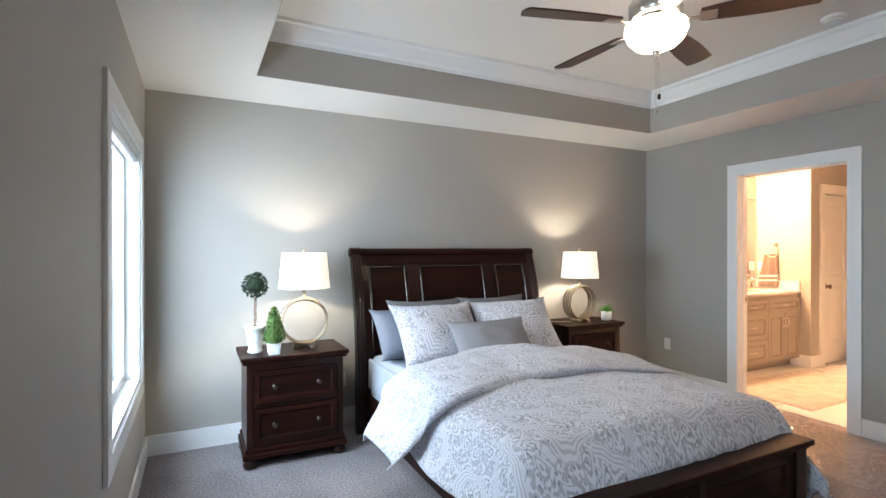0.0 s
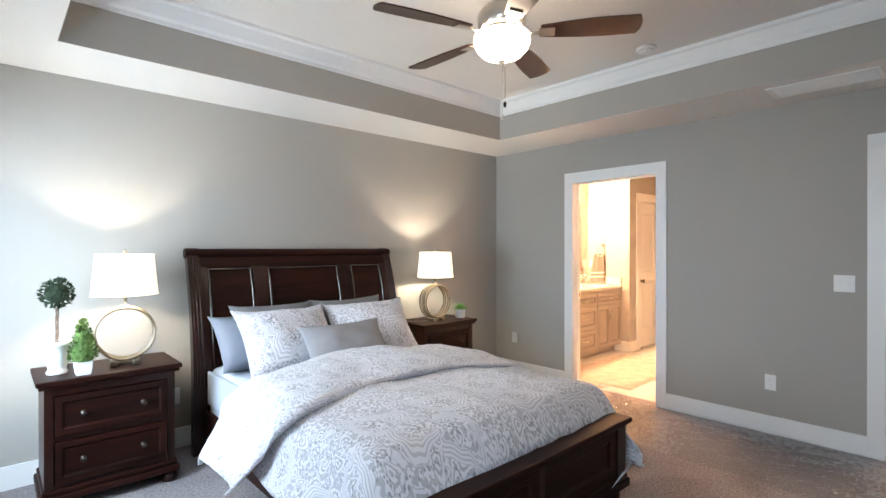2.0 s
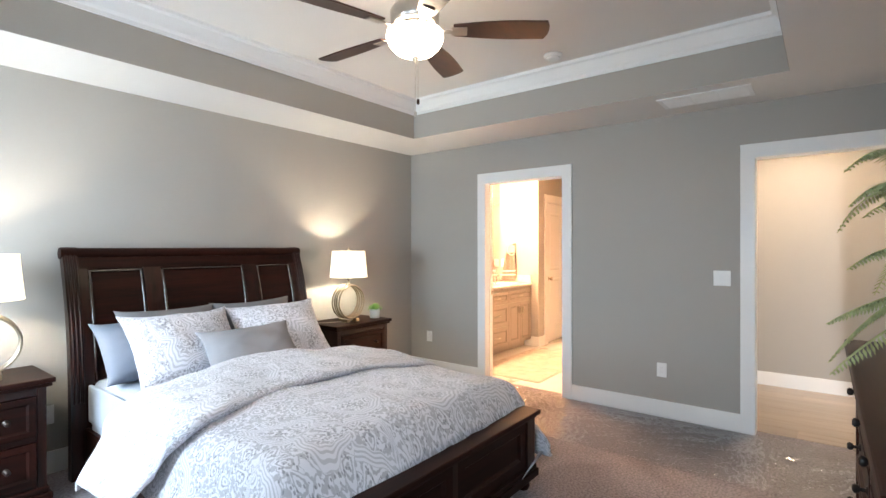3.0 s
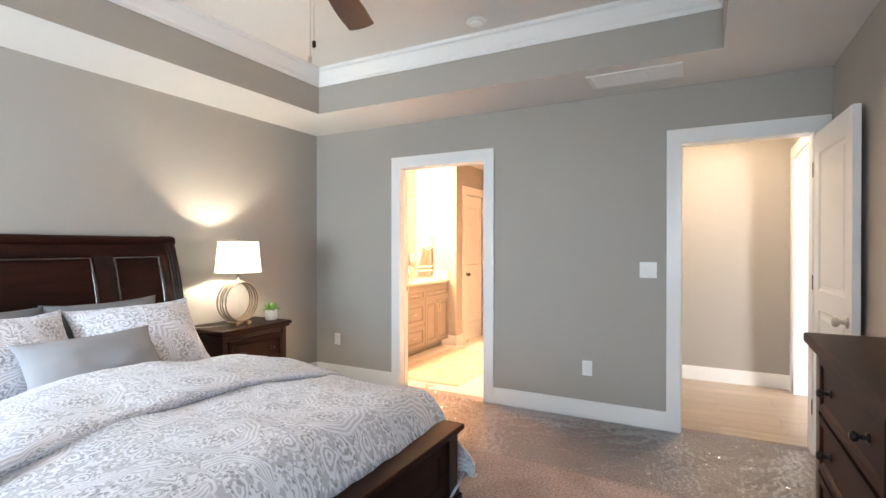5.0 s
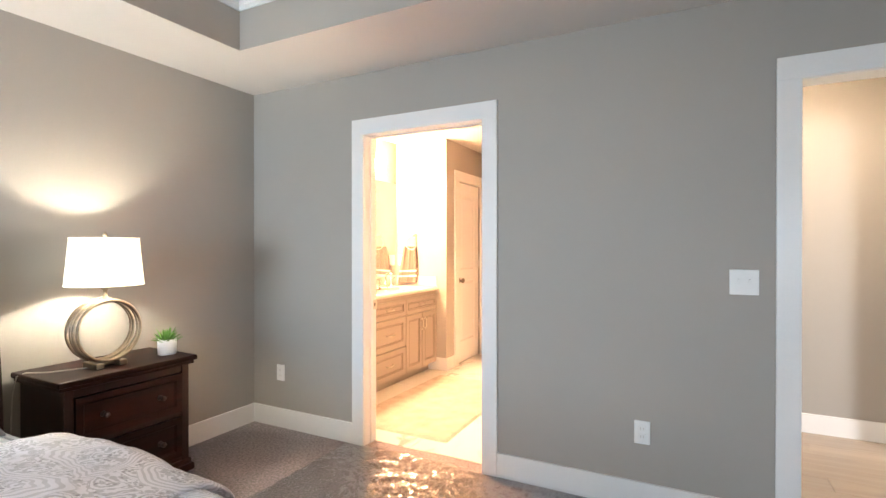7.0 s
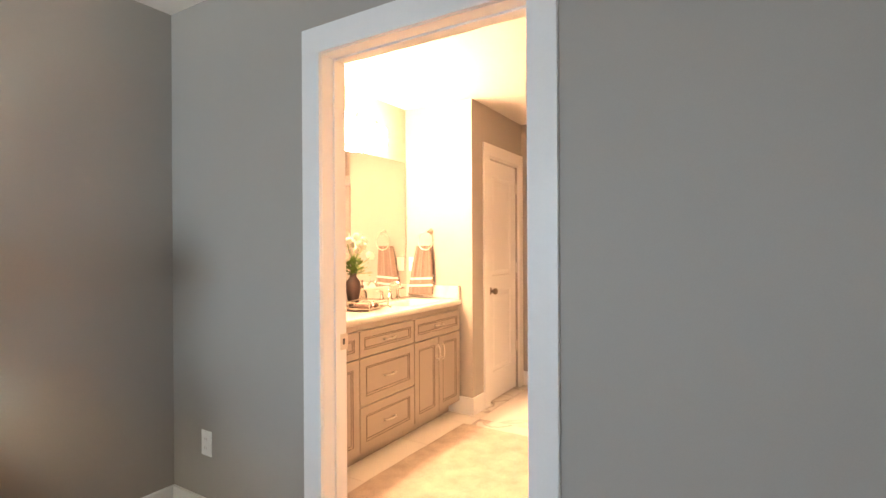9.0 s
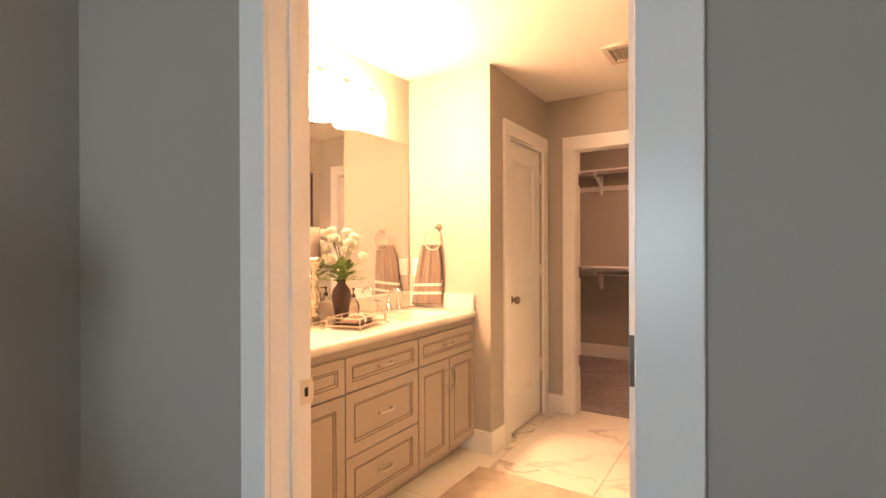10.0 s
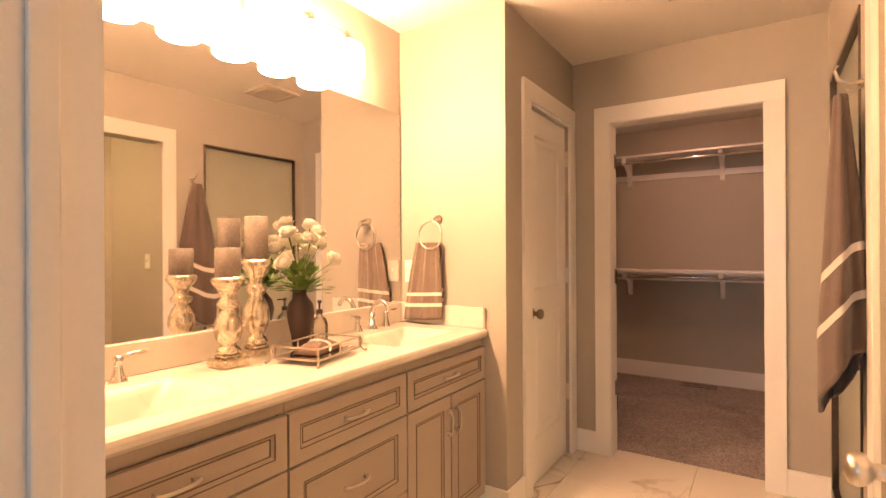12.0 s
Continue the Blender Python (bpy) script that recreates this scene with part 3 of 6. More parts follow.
structure("hall_ceiling", boxes((BX, 9.1, -4.4, BS - 1.3, H, H + 0.02)), WHITE, "white hall ceiling", "ceiling")


def casing_x(x, side, y0, y1, name, label):
    """Flat door casing on a wall of constant x; side -1: towards smaller x."""
    a, b = (x - 0.018, x) if side < 0 else (x, x + 0.018)
    bm = boxes((a, b, y0 - CAS, y0, 0, DOOR_H), (a, b, y1, y1 + CAS, 0, DOOR_H), (a, b, y0 - CAS, y1 + CAS, DOOR_H, DOOR_H + 0.10), bevel=0.002)
    return structure(name, bm, TRIM, label, "door casing")


def casing_y(y, side, x0, x1, name, label):
    a, b = (y - 0.018, y) if side < 0 else (y, y + 0.018)
    bm = boxes((x0 - CAS, x0, a, b, 0, DOOR_H), (x1, x1 + CAS, a, b, 0, DOOR_H), (x0 - CAS, x1 + CAS, a, b, DOOR_H, DOOR_H + 0.10), bevel=0.002)
    return structure(name, bm, TRIM, label, "door casing")


casing_x(E, -1, DA0, DA1, "trim", "flat white door casing round the bathroom doorway")
casing_x(E, -1, DB0, DB1, "trim", "flat white door casing round the hall doorway")
casing_x(BE, -1, CD0, CD1, "trim", "flat white door casing round the closet doorway")
casing_y(PIER_Y, -1, LD0, LD1, "trim", "flat white door casing round the linen door")
casing_y(BS, 1, TD0, TD1, "trim", "flat white door casing round the toilet room doorway")
for x0, y0, y1, nm in ((E, DA0, DA1, "bathroom"), (E, DB0, DB1, "hall"), (BE, CD0, CD1, "closet")):
    bm = boxes((x0 - 0.004, x0 + T + 0.004, y0 - 0.002, y0 + 0.003, 0, DOOR_H - 0.003), (x0 - 0.004, x0 + T + 0.004, y1 - 0.003, y1 + 0.002, 0, DOOR_H - 0.003), (x0 - 0.004, x0 + T + 0.004, y0 - 0.002, y1 + 0.002, DOOR_H - 0.003, DOOR_H + 0.002))
    structure("door_jamb", bm, TRIM, "white wooden jamb of the %s doorway" % nm, "door jamb")
# window
bm = boxes((W, W + 0.018, WIN[0] - CAS, WIN[0], WIN[2] - CAS, WIN[3] + CAS), (W, W + 0.018, WIN[1], WIN[1] + CAS, WIN[2] - CAS, WIN[3] + CAS), (W, W + 0.018, WIN[0], WIN[1], WIN[3], WIN[3] + CAS), (W, W + 0.018, WIN[0], WIN[1], WIN[2] - CAS, WIN[2]), bevel=0.002)
structure("trim", bm, TRIM, "flat white casing round the bedroom window", "window casing")
# baseboards
BB = 0.135
bm = boxes((W, E, N - 0.014, N, 0, BB), (W, W + 0.014, S, N, 0, BB), (W, E, S, S + 0.014, 0, BB), (E - 0.014, E, DB1 + CAS, DA0 - CAS, 0, BB), (E - 0.014, E, DA1 + CAS, N, 0, BB))
structure("baseboard", bm, TRIM, "white flat baseboard along the bedroom walls", "baseboard")
bm = boxes((PIER_X - 0.014, PIER_X, PIER_Y, BN, 0, BB), (PIER_X - 0.014, LD0 - CAS, PIER_Y - 0.014, PIER_Y, 0, BB), (BE - 0.014, BE, CD1 + CAS, PIER_Y, 0, BB), (BE - 0.014, BE, BS, CD0 - CAS, 0, BB), (CX1 - 0.014, CX1, CY0, CY1, 0, BB + 0.02), (HALL_X - 0.014, HALL_X, -0.31, BS - 1.3, 0, BB), (HO1, HALL_X, -0.31, -0.296, 0, BB))
structure("baseboard", bm, TRIM, "white flat baseboard in the bathroom, closet and hall", "baseboard")


# bright sky and haze beyond the windows
HAZE = glow("bright_daylight_haze", (0.93, 0.97, 1.0), 2.6)
structure("ground", boxes((-40, W - OUT - 0.01, -40, 40, -0.5, -0.3)), mat("dry_lawn", (0.16, 0.19, 0.09), 0.95, vary=0.3, scale=0.6, grain=20, bump=0.4, dist=0.02), "plain lawn outside the windows", "ground")
structure("backdrop", boxes((-30, W - OUT - 0.02, 34.0, 34.1, -0.3, 26)), HAZE, "bright overcast distance outside the windows", "backdrop")

# ---- trim of the bedroom ----
def crown_run(bm, a, b, inward):
    """A crown moulding along a line at the tray's top, from its profile (out from the wall, up)."""
    prof = ((0, -0.132), (0.012, -0.132), (0.014, -0.108), (0.030, -0.094), (0.052, -0.055), (0.066, -0.030), (0.085, -0.022), (0.088, 0.0), (0, 0.0))
    a, b, n = Vector((*a, 0)), Vector((*b, 0)), Vector((*inward, 0))
    d = (b - a).normalized()
    r0 = [bm.verts.new(a + n * p + d * p + Vector((0, 0, TRAY + z))) for p, z in prof]
    r1 = [bm.verts.new(b + n * p - d * p + Vector((0, 0, TRAY + z))) for p, z in prof]
    k = len(prof)
    for i in range(k - 1):
        bm.faces.new((r0[i], r0[i + 1], r1[i + 1], r1[i]))


bm = bmesh.new()
crown_run(bm, (TX0, TY1), (TX1, TY1), (0, -1))
crown_run(bm, (TX1, TY1), (TX1, TY0), (-1, 0))
crown_run(bm, (TX1, TY0), (TX0, TY0), (0, 1))
crown_run(bm, (TX0, TY0), (TX0, TY1), (1, 0))
bmesh.ops.recalc_face_normals(bm, faces=bm.faces[:])
structure("trim", bm, TRIM, "glossy white crown moulding round the tray ceiling", "crown moulding")

# window: frame, two sashes, panes
def tall_window(name, y0):
    win = thing(name, (W, y0, WIN[2]), "white single-pane window with bright daylight behind it", "window", kind="structure")
    wy, wz = WIN[1] - WIN[0], WIN[3] - WIN[2]
    part("window_frame", boxes((-OUT, 0.004, 0, 0.02, 0, wz), (-OUT, 0.004, wy - 0.02, wy, 0, wz), (-OUT, 0.004, 0.02, wy - 0.02, wz - 0.02, wz), (-OUT, 0.004, 0.02, wy - 0.02, 0, 0.02)), TRIM, win)
    for k, (z0, z1, x) in enumerate(((0.02, wz - 0.02, -0.070),)):
        s = part("sash", boxes((x - 0.03, x, 0.02, 0.06, z0, z1), (x - 0.03, x, wy - 0.06, wy - 0.02, z0, z1), (x - 0.03, x, 0.06, wy - 0.06, z0, z0 + 0.045), (x - 0.03, x, 0.06, wy - 0.06, z1 - 0.04, z1), bevel=0.002), TRIM, win)
        p = part("pane", boxes((x - 0.018, x - 0.013, 0.06, wy - 0.06, z0 + 0.045, z1 - 0.04)), PANE, s)
        p.visible_shadow = False
    part("shade_roll", tube(bmesh.new(), [(-0.03, 0.03, wz - 0.05), (-0.03, wy - 0.03, wz - 0.05)], 0.022, 12), TRIM, win, "white rolled-up window shade")


tall_window("window_1", WIN[0])
# the assumed one, out of view
tall_window("window_2", UNSEEN_WIN[0])


# ---- doors ----
def door_leaf(name, width, label, hinges=True, knobs=(-1, 1), metal=NICKEL):
    """A two-panel door: hinge line at the origin, leaf along +x, 35 mm thick towards +y."""
    th, h = 0.035, DOOR_H - 0.02
    d = thing(name, (0, 0, 0), label, "door", kind="structure")
    bm = bmesh.new()
    st = 0.11
    z_mid = (0.93, 1.05)
    for x0, x1, z0, z1 in ((0, st, 0.012, h), (width - st, width, 0.012, h), (st, width - st, 0.012, 0.24), (st, width - st, *z_mid), (st, width - st, h - 0.13, h)):
        box(bm, x0, x1, 0, th, z0, z1)
    for z0, z1 in ((0.24, z_mid[0]), (z_mid[1], h - 0.13)):
        for y, s in ((0.0, 1), (th, -1)):
            o = [bm.verts.new((x, y + s * 0.0005, z)) for x, z in ((st, z0), (width - st, z0), (width - st, z1), (st, z1))]
            rows = [o]
            for inset, dep in ((0.012, 0.009), (0.030, 0.009), (0.050, 0.003)):
                rows.append([bm.verts.new((x, y + s * dep, z)) for x, z in ((st + inset, z0 + inset), (width - st - inset, z0 + inset), (width - st - inset, z1 - inset), (st + inset, z1 - inset))])
            for a, b in zip(rows, rows[1:]):
                for k in range(4):
                    bm.faces.new((a[k], a[(k + 1) % 4], b[(k + 1) % 4], b[k]))
            bm.faces.new(rows[-1])
    bmesh.ops.recalc_face_normals(bm, faces=bm.faces[:])
    part("leaf", bm, TRIM, d)
    kx = width - 0.07
    for s in knobs:
        y = 0.0 if s < 0 else th
        bm = bmesh.new()
        tube(bm, [(kx, y, 0.93), (kx, y + s * 0.006, 0.93), (kx, y + s * 0.008, 0.93), (kx, y + s * 0.030, 0.93), (kx, y + s * 0.036, 0.93), (kx, y + s * 0.048, 0.93), (kx, y + s * 0.060, 0.93), (kx, y + s * 0.066, 0.93)], [0.032, 0.030, 0.013, 0.012, 0.022, 0.028, 0.024, 0.010], 18)
        part("knob", bm, metal, d, "round metal knob", smooth=True)
    if hinges:
        for z in (0.30, 1.09, 1.80):
            hb = boxes((-0.0025, 0.0005, 0.003, 0.034, z - 0.045, z + 0.045))
            for dz in (-0.034, 0.0, 0.034):
                lathe(hb, ((0.0045, 0), (0.0035, 0.0012)), 10, (0, 0, 0))
                bmesh.ops.transform(hb, matrix=Matrix.Translation((-0.0025, 0.012 if dz else 0.024, z + dz)) @ Matrix.Rotation(radians(-90), 4, "Y"), verts=hb.verts[-20:])
            tube(hb, [(-0.003, -0.003, z - 0.047), (-0.003, -0.003, z + 0.047)], 0.006, 8)
            part("hinge", hb, BRONZE, d, "dark bronze hinge")
    return d


door_leaf("door_1", 0.815, "white two-panel bathroom door standing open").matrix_world = pose(4.905, 2.048, 0, 0, 0, 1.5)
# hall door: swung into the bedroom against the dresser wall
door_leaf("door_2", 0.745, "white two-panel bedroom door standing wide open", knobs=(-1,)).matrix_world = pose(4.769, -0.214, 0, 0, 0, 182.6)
# linen door: shut, hinges on the far side
door_leaf("door_3", 0.602, "white two-panel linen closet door, shut", hinges=False, metal=ANTIQUE).matrix_world = pose(LD1 - 0.004, PIER_Y + 0.055, 0, 0, 0, 180)
for z in (0.39, 1.11, 1.83):
    structure("hinge", tube(boxes((LD1 - 0.012, LD1 + 0.006, PIER_Y + 0.008, PIER_Y + 0.020, z - 0.045, z + 0.045)), [(LD1 - 0.003, PIER_Y + 0.004, z - 0.048), (LD1 - 0.003, PIER_Y + 0.004, z + 0.048)], 0.007, 8), NICKEL, "nickel hinge of the linen closet door", "hinge")
structure("door_jamb", boxes((LD0 - 0.018, LD0, PIER_Y - 0.004, PIER_Y + T, 0, DOOR_H), (LD1, LD1 + 0.018, PIER_Y - 0.004, PIER_Y + T, 0, DOOR_H), (LD0, LD1, PIER_Y - 0.004, PIER_Y + T, DOOR_H - 0.012, DOOR_H + 0.01)), TRIM, "white jamb of the linen closet door", "door jamb")
door_leaf("door_4", 0.77, "white closet door swung back into the closet", knobs=(-1,)).matrix_world = pose(BE + T + 0.006, CD1 + 0.002, 0, 0, 0, 28)
for z in (0.40, 1.10, 1.82):
    structure("hinge", boxes((BE + T - 0.04, BE + T - 0.002, CD1 - 0.004, CD1 - 0.001, z - 0.045, z + 0.045)), BRONZE, "dark hinge on the closet jamb", "hinge")
# door stops and the strike plate of the bathroom doorway
structure("door_stop", boxes((E + 0.055, E + 0.082, DA0, DA0 + 0.011, 0, DOOR_H), (E + 0.055, E + 0.082, DA1 - 0.011, DA1, 0, DOOR_H), (E + 0.055, E + 0.082, DA0 + 0.011, DA1 - 0.011, DOOR_H - 0.011, DOOR_H), bevel=0.002), TRIM, "white door stop in the bathroom doorway", "door stop")
strike = boxes((E + 0.086, E + 0.128, DA1 - 0.006, DA1 - 0.003, 0.885, 0.948), bevel=0.0008)
box(strike, E + 0.125, E + 0.131, DA1 - 0.006, DA1 + 0.010, 0.895, 0.938)
st = structure("strike_plate", strike, SATIN, "brushed nickel strike plate on the white jamb", "strike plate")
# the hole's shade is a black patch laid on the plate
part("latch_hole", boxes((E + 0.100, E + 0.112, DA1 - 0.0068, DA1 - 0.006, 0.905, 0.929)), BLACKISH, st)


# ---- switch plates and outlets ----
def wall_plate(kind, at, rz, w=0.075, gang=1):
    """A cover plate facing its own -y; at: its middle on the wall."""
    p = thing("light_switch" if kind == "switch" else "power_outlet", at, "white %s plate on the wall" % ("double light switch" if gang > 1 else "light switch" if kind == "switch" else "double power outlet"), "switch" if kind == "switch" else "outlet", rz=rz)
    w = w if gang == 1 else 0.117
    part("cover", box(bmesh.new(), -w / 2, w / 2, -0.006, 0, -0.058, 0.058, 0.003), PLATE, p)
    for g in range(gang):
        x = (g - (gang - 1) / 2) * 0.046
        if kind == "switch":
            part("toggle", boxes((x - 0.005, x + 0.005, -0.018, -0.005, -0.004, 0.014), bevel=0.001), PLATE, p)
        else:
            for z in (-0.02, 0.02):
                o = part("socket", box(bmesh.new(), x - 0.017, x + 0.017, -0.0085, -0.005, z - 0.014, z + 0.014, 0.002), PLATE, p)
                part("slot", boxes((x - 0.008, x - 0.005, -0.0092, -0.008, z - 0.005, z + 0.006), (x + 0.005, x + 0.008, -0.0092, -0.008, z - 0.005, z + 0.006)), GROUT, o)
    return p


wall_plate("switch", (E, 0.755, 1.145), -90, gang=2)
wall_plate("outlet", (E, 1.187, 0.383), -90)
wall_plate("outlet", (E, 3.632, 0.393), -90)
wall_plate("outlet", (1.41, N, 0.36), 0)
wall_plate("switch", (PIER_X, 3.848, 1.16), -90)
wall_plate("switch", (SH0 - 0.12, 1.42, 1.19), -90)

# ---- ceiling fixtures ----
vent = thing("air_vent", (4.405, 0.807, H), "white slatted ceiling air register", "air vent")
part("frame", boxes((-0.14, 0.14, -0.29, -0.265, -0.008, 0), (-0.14, 0.14, 0.265, 0.29, -0.008, 0), (-0.14, -0.115, -0.265, 0.265, -0.008, 0), (0.115, 0.14, -0.265, 0.265, -0.008, 0), (-0.115, 0.115, -0.09, -0.08, -0.007, 0), (-0.115, 0.115, 0.08, 0.09, -0.007, 0)), TRIM, vent)
for i in range(11):
    x = -0.105 + i * 0.021
    b = boxes((-0.009, 0.009, -0.263, 0.263, -0.0008, 0.0008))
    bmesh.ops.transform(b, matrix=pose(x, 0, -0.004, 0, 25, 0), verts=b.verts)
    part("slat", b, TRIM, vent)
bv = thing("exhaust_vent", (7.01, 2.50, H), "cream slatted exhaust fan grille on the ceiling", "exhaust vent")
part("frame", boxes((-0.145, 0.145, -0.14, -0.105, -0.02, 0), (-0.145, 0.145, 0.105, 0.14, -0.02, 0), (-0.145, -0.10, -0.105, 0.105, -0.02, 0), (0.10, 0.145, -0.105, 0.105, -0.02, 0), bevel=0.003), VENTCREAM, bv)
part("backing", boxes((-0.10, 0.10, -0.105, 0.105, -0.003, -0.001)), BRONZE, bv)
for i in range(14):
    y = -0.098 + i * 0.0151
    part("slat", boxes((-0.10, 0.10, y - 0.003, y + 0.003, -0.016, -0.006)), VENTCREAM, bv)
sd = thing("smoke_detector", (3.885, 1.72, TRAY), "round white smoke detector on the ceiling", "smoke detector")
part("base", lathe(bmesh.new(), ((0.058, -0.022), (0.066, -0.018), (0.068, 0.0)), 28), PLATE, sd, smooth=True)
part("sensor_cap", lathe(bmesh.new(), ((0.020, -0.036), (0.044, -0.034), (0.052, -0.022)), 28), PLATE, sd, smooth=True)

# ceiling fan
FANX, FANY, FZ = 2.445, 1.815, 2.498
fan = thing("ceiling_fan", (FANX, FANY, TRAY), "nickel ceiling fan with five walnut blades and lit bowl", "ceiling fan")
z0 = FZ - TRAY
part("canopy", lathe(bmesh.new(), ((0.03, -0.07), (0.06, -0.05), (0.075, -0.01), (0.075, 0)), 28), NICKEL, fan, smooth=True)
part("rod", lathe(bmesh.new(), ((0.012, z0 + 0.12), (0.012, -0.06)), 14), NICKEL, fan, smooth=True)
part("motor", lathe(bmesh.new(), ((0.060, z0 + 0.02), (0.105, z0 + 0.024), (0.125, z0 + 0.04), (0.128, z0 + 0.10), (0.105, z0 + 0.135), (0.04, z0 + 0.155), (0.02, z0 + 0.165)), 32), NICKEL, fan, "brushed nickel motor housing", smooth=True)
part("fitter", lathe(bmesh.new(), ((0.100, z0 + 0.007), (0.106, z0 + 0.012), (0.070, z0 + 0.02)), 32), NICKEL, fan, smooth=True)
part("bowl", lathe(bmesh.new(), ((0.012, z0 - 0.130), (0.055, z0 - 0.125), (0.100, z0 - 0.106), (0.132, z0 - 0.074), (0.148, z0 - 0.034), (0.144, z0 - 0.006), (0.110, z0 + 0.006)), 36, cap=False), BOWL, fan, "glowing alabaster glass bowl", smooth=True)
part("finial", lathe(bmesh.new(), ((0.005, z0 - 0.165), (0.010, z0 - 0.155), (0.006, z0 - 0.147), (0.020, z0 - 0.139), (0.022, z0 - 0.129)), 16), NICKEL, fan, smooth=True)
for dx, dz in ((0.012, -0.345), (-0.010, -0.415)):
    c = part("pull_chain", tube(bmesh.new(), [(dx, -0.01, z0 - 0.14), (dx, -0.01, z0 + dz)], 0.0018, 6), NICKEL, fan)
    part("pull", lathe(bmesh.new(), ((0.003, -0.03), (0.008, -0.025), (0.008, -0.005), (0.003, 0)), 10, (dx, -0.01, z0 + dz)), CHERRY_Z if dx > 0 else NICKEL, c)


def blade_mesh():
    out = []
    n = 14
    for i in range(n + 1):
        s = i / n
        w = 0.044 + 0.028 * math.sin(math.pi * min(1, s * 1.15) * 0.62)
        out.append((0.20 + 0.475 * s, w))
    tip = [(0.675 + 0.018 * math.sin(a), 0.058 * math.cos(a)) for a in (0.5, 1.0, 1.57, 2.14, 2.64)]
    pts = out + tip + [(x, -w) for x, w in out[::-1]]
    bm = extrude(bmesh.new(), pts, "z", -0.004, 0.004)
    return bm


for k in range(5):
    a = 163.5 - 72 * k
    bm = blade_mesh()
    bmesh.ops.transform(bm, matrix=pose(0, 0, z0 + 0.008, 0, 0, a) @ pose(0, 0, 0, -12, 0, 0), verts=bm.verts)
    bl = part("blade", bm, FANWOOD, fan, "walnut-stained blade")
    bm = boxes((0.10, 0.20, -0.013, 0.013, -0.014, -0.006), (0.19, 0.27, -0.032, 0.032, -0.012, -0.005), bevel=0.003)
    bmesh.ops.transform(bm, matrix=pose(0, 0, z0 + 0.008, 0, 0, a) @ pose(0, 0, 0, -12, 0, 0), verts=bm.verts)
    part("blade_bracket", bm, NICKEL, bl)

# ---- bed ----
bed = thing("bed", (CEN, 2.6, 0), "dark cherry sleigh bed with panelled headboard and low footboard", "bed")
HBY = 1.045      # headboard's foot, local y


def hb_y(z):
    """The headboard's front, leaning and rolling back towards its top."""
    t = max(0.0, (z - 0.45) / 0.93)
    return HBY + 0.175 * t ** 2.1


bm = bmesh.new()
zs = [0.0 + 1.372 * i / 18 for i in range(19)]
for sgn in (-1, 1):
    b2 = bmesh.new()
    x0, x1 = (0.775, 0.855) if sgn > 0 else (-0.855, -0.775)
    prof = [(hb_y(z), z) for z in zs] + [(hb_y(1.38) + 0.020, 1.388), (hb_y(1.38) + 0.050, 1.380)] + [(hb_y(z) + 0.058, z) for z in zs[::-1]]
    part("post", extrude(b2, prof, "x", x0, x1), CHERRY_Z, bed)
    for dx in (0.018, 0.040, 0.062):
        xr = x0 + dx
        part("reed", tube(bmesh.new(), [(xr, hb_y(z) + 0.001, z) for z in zs[6:]], 0.007, 8), CHERRY_Z, bed, smooth=True)
prof = [(hb_y(z) + 0.018, z) for z in zs[3:-1]] + [(hb_y(z) + 0.045, z) for z in zs[-2:2:-1]]
part("headboard_field", extrude(bmesh.new(), prof, "x", -0.775, 0.775), CHERRY_X, bed)


def curved_bar(x0, x1, z0, z1, out, name="rail", material=None):
    zz = [z0 + (z1 - z0) * i / 6 for i in range(7)]
    pr = [(hb_y(z) + 0.018 - out, z) for z in zz] + [(hb_y(z) + 0.020, z) for z in zz[::-1]]
    return part(name, extrude(bmesh.new(), pr, "x", x0, x1), material or CHERRY_X, bed)


curved_bar(-0.775, 0.775, 1.255, 1.325, 0.016)
curved_bar(-0.775, 0.775, 0.45, 0.56, 0.016)
for a, b in ((-0.775, -0.735), (-0.415, -0.305), (0.305, 0.415), (0.735, 0.775)):
    curved_bar(a, b, 0.56, 1.255, 0.016, "stile", CHERRY_Z)
for a, b in ((-0.735, -0.415), (-0.305, 0.305), (0.415, 0.735)):
    ring = [(a + 0.012, 0.575), (b - 0.012, 0.575), (b - 0.012, 1.238), (a + 0.012, 1.238)]
    pts = []
    for (xa, za), (xb, zb) in zip(ring, ring[1:] + ring[:1]):
        pts += [(xa + (xb - xa) * i / 8, hb_y(za + (zb - za) * i / 8) + 0.012, za + (zb - za) * i / 8) for i in range(8)]
    part("panel_bead", tube(bmesh.new(), pts, 0.010, 8, closed=True), BEADWOOD, bed, smooth=True)
top = [(hb_y(1.35) + 0.024 + 0.034 * math.cos(a), 1.350 + 0.034 * math.sin(a)) for a in [2 * math.pi * i / 16 for i in range(16)]]
part("top_roll", extrude(bmesh.new(), top, "x", -0.862, 0.862), CHERRY_X, bed)
# footboard
FY = -1.14
for sgn in (-1, 1):
    xa, xb = sorted((sgn * 0.665, sgn * 0.755))
    part("foot_post", boxes((xa, xb, FY - 0.005, FY + 0.085, 0.085, 0.405), bevel=0.004), CHERRY_Z, bed)
    part("bun_foot", lathe(bmesh.new(), ((0.020, 0.0), (0.036, 0.008), (0.042, 0.028), (0.036, 0.048), (0.028, 0.055), (0.034, 0.07)), 20, (sgn * 0.70, FY + 0.045, 0)), CHERRY_Z, bed, smooth=True)
for a, b in ((-0.665, -0.02), (0.02, 0.665)):
    part("footboard_panel", panel_front(bmesh.new(), a, b, 0.145, 0.405, FY + 0.008, 0.05, 0.055, 0.014, 0.012), CHERRY_X, bed)
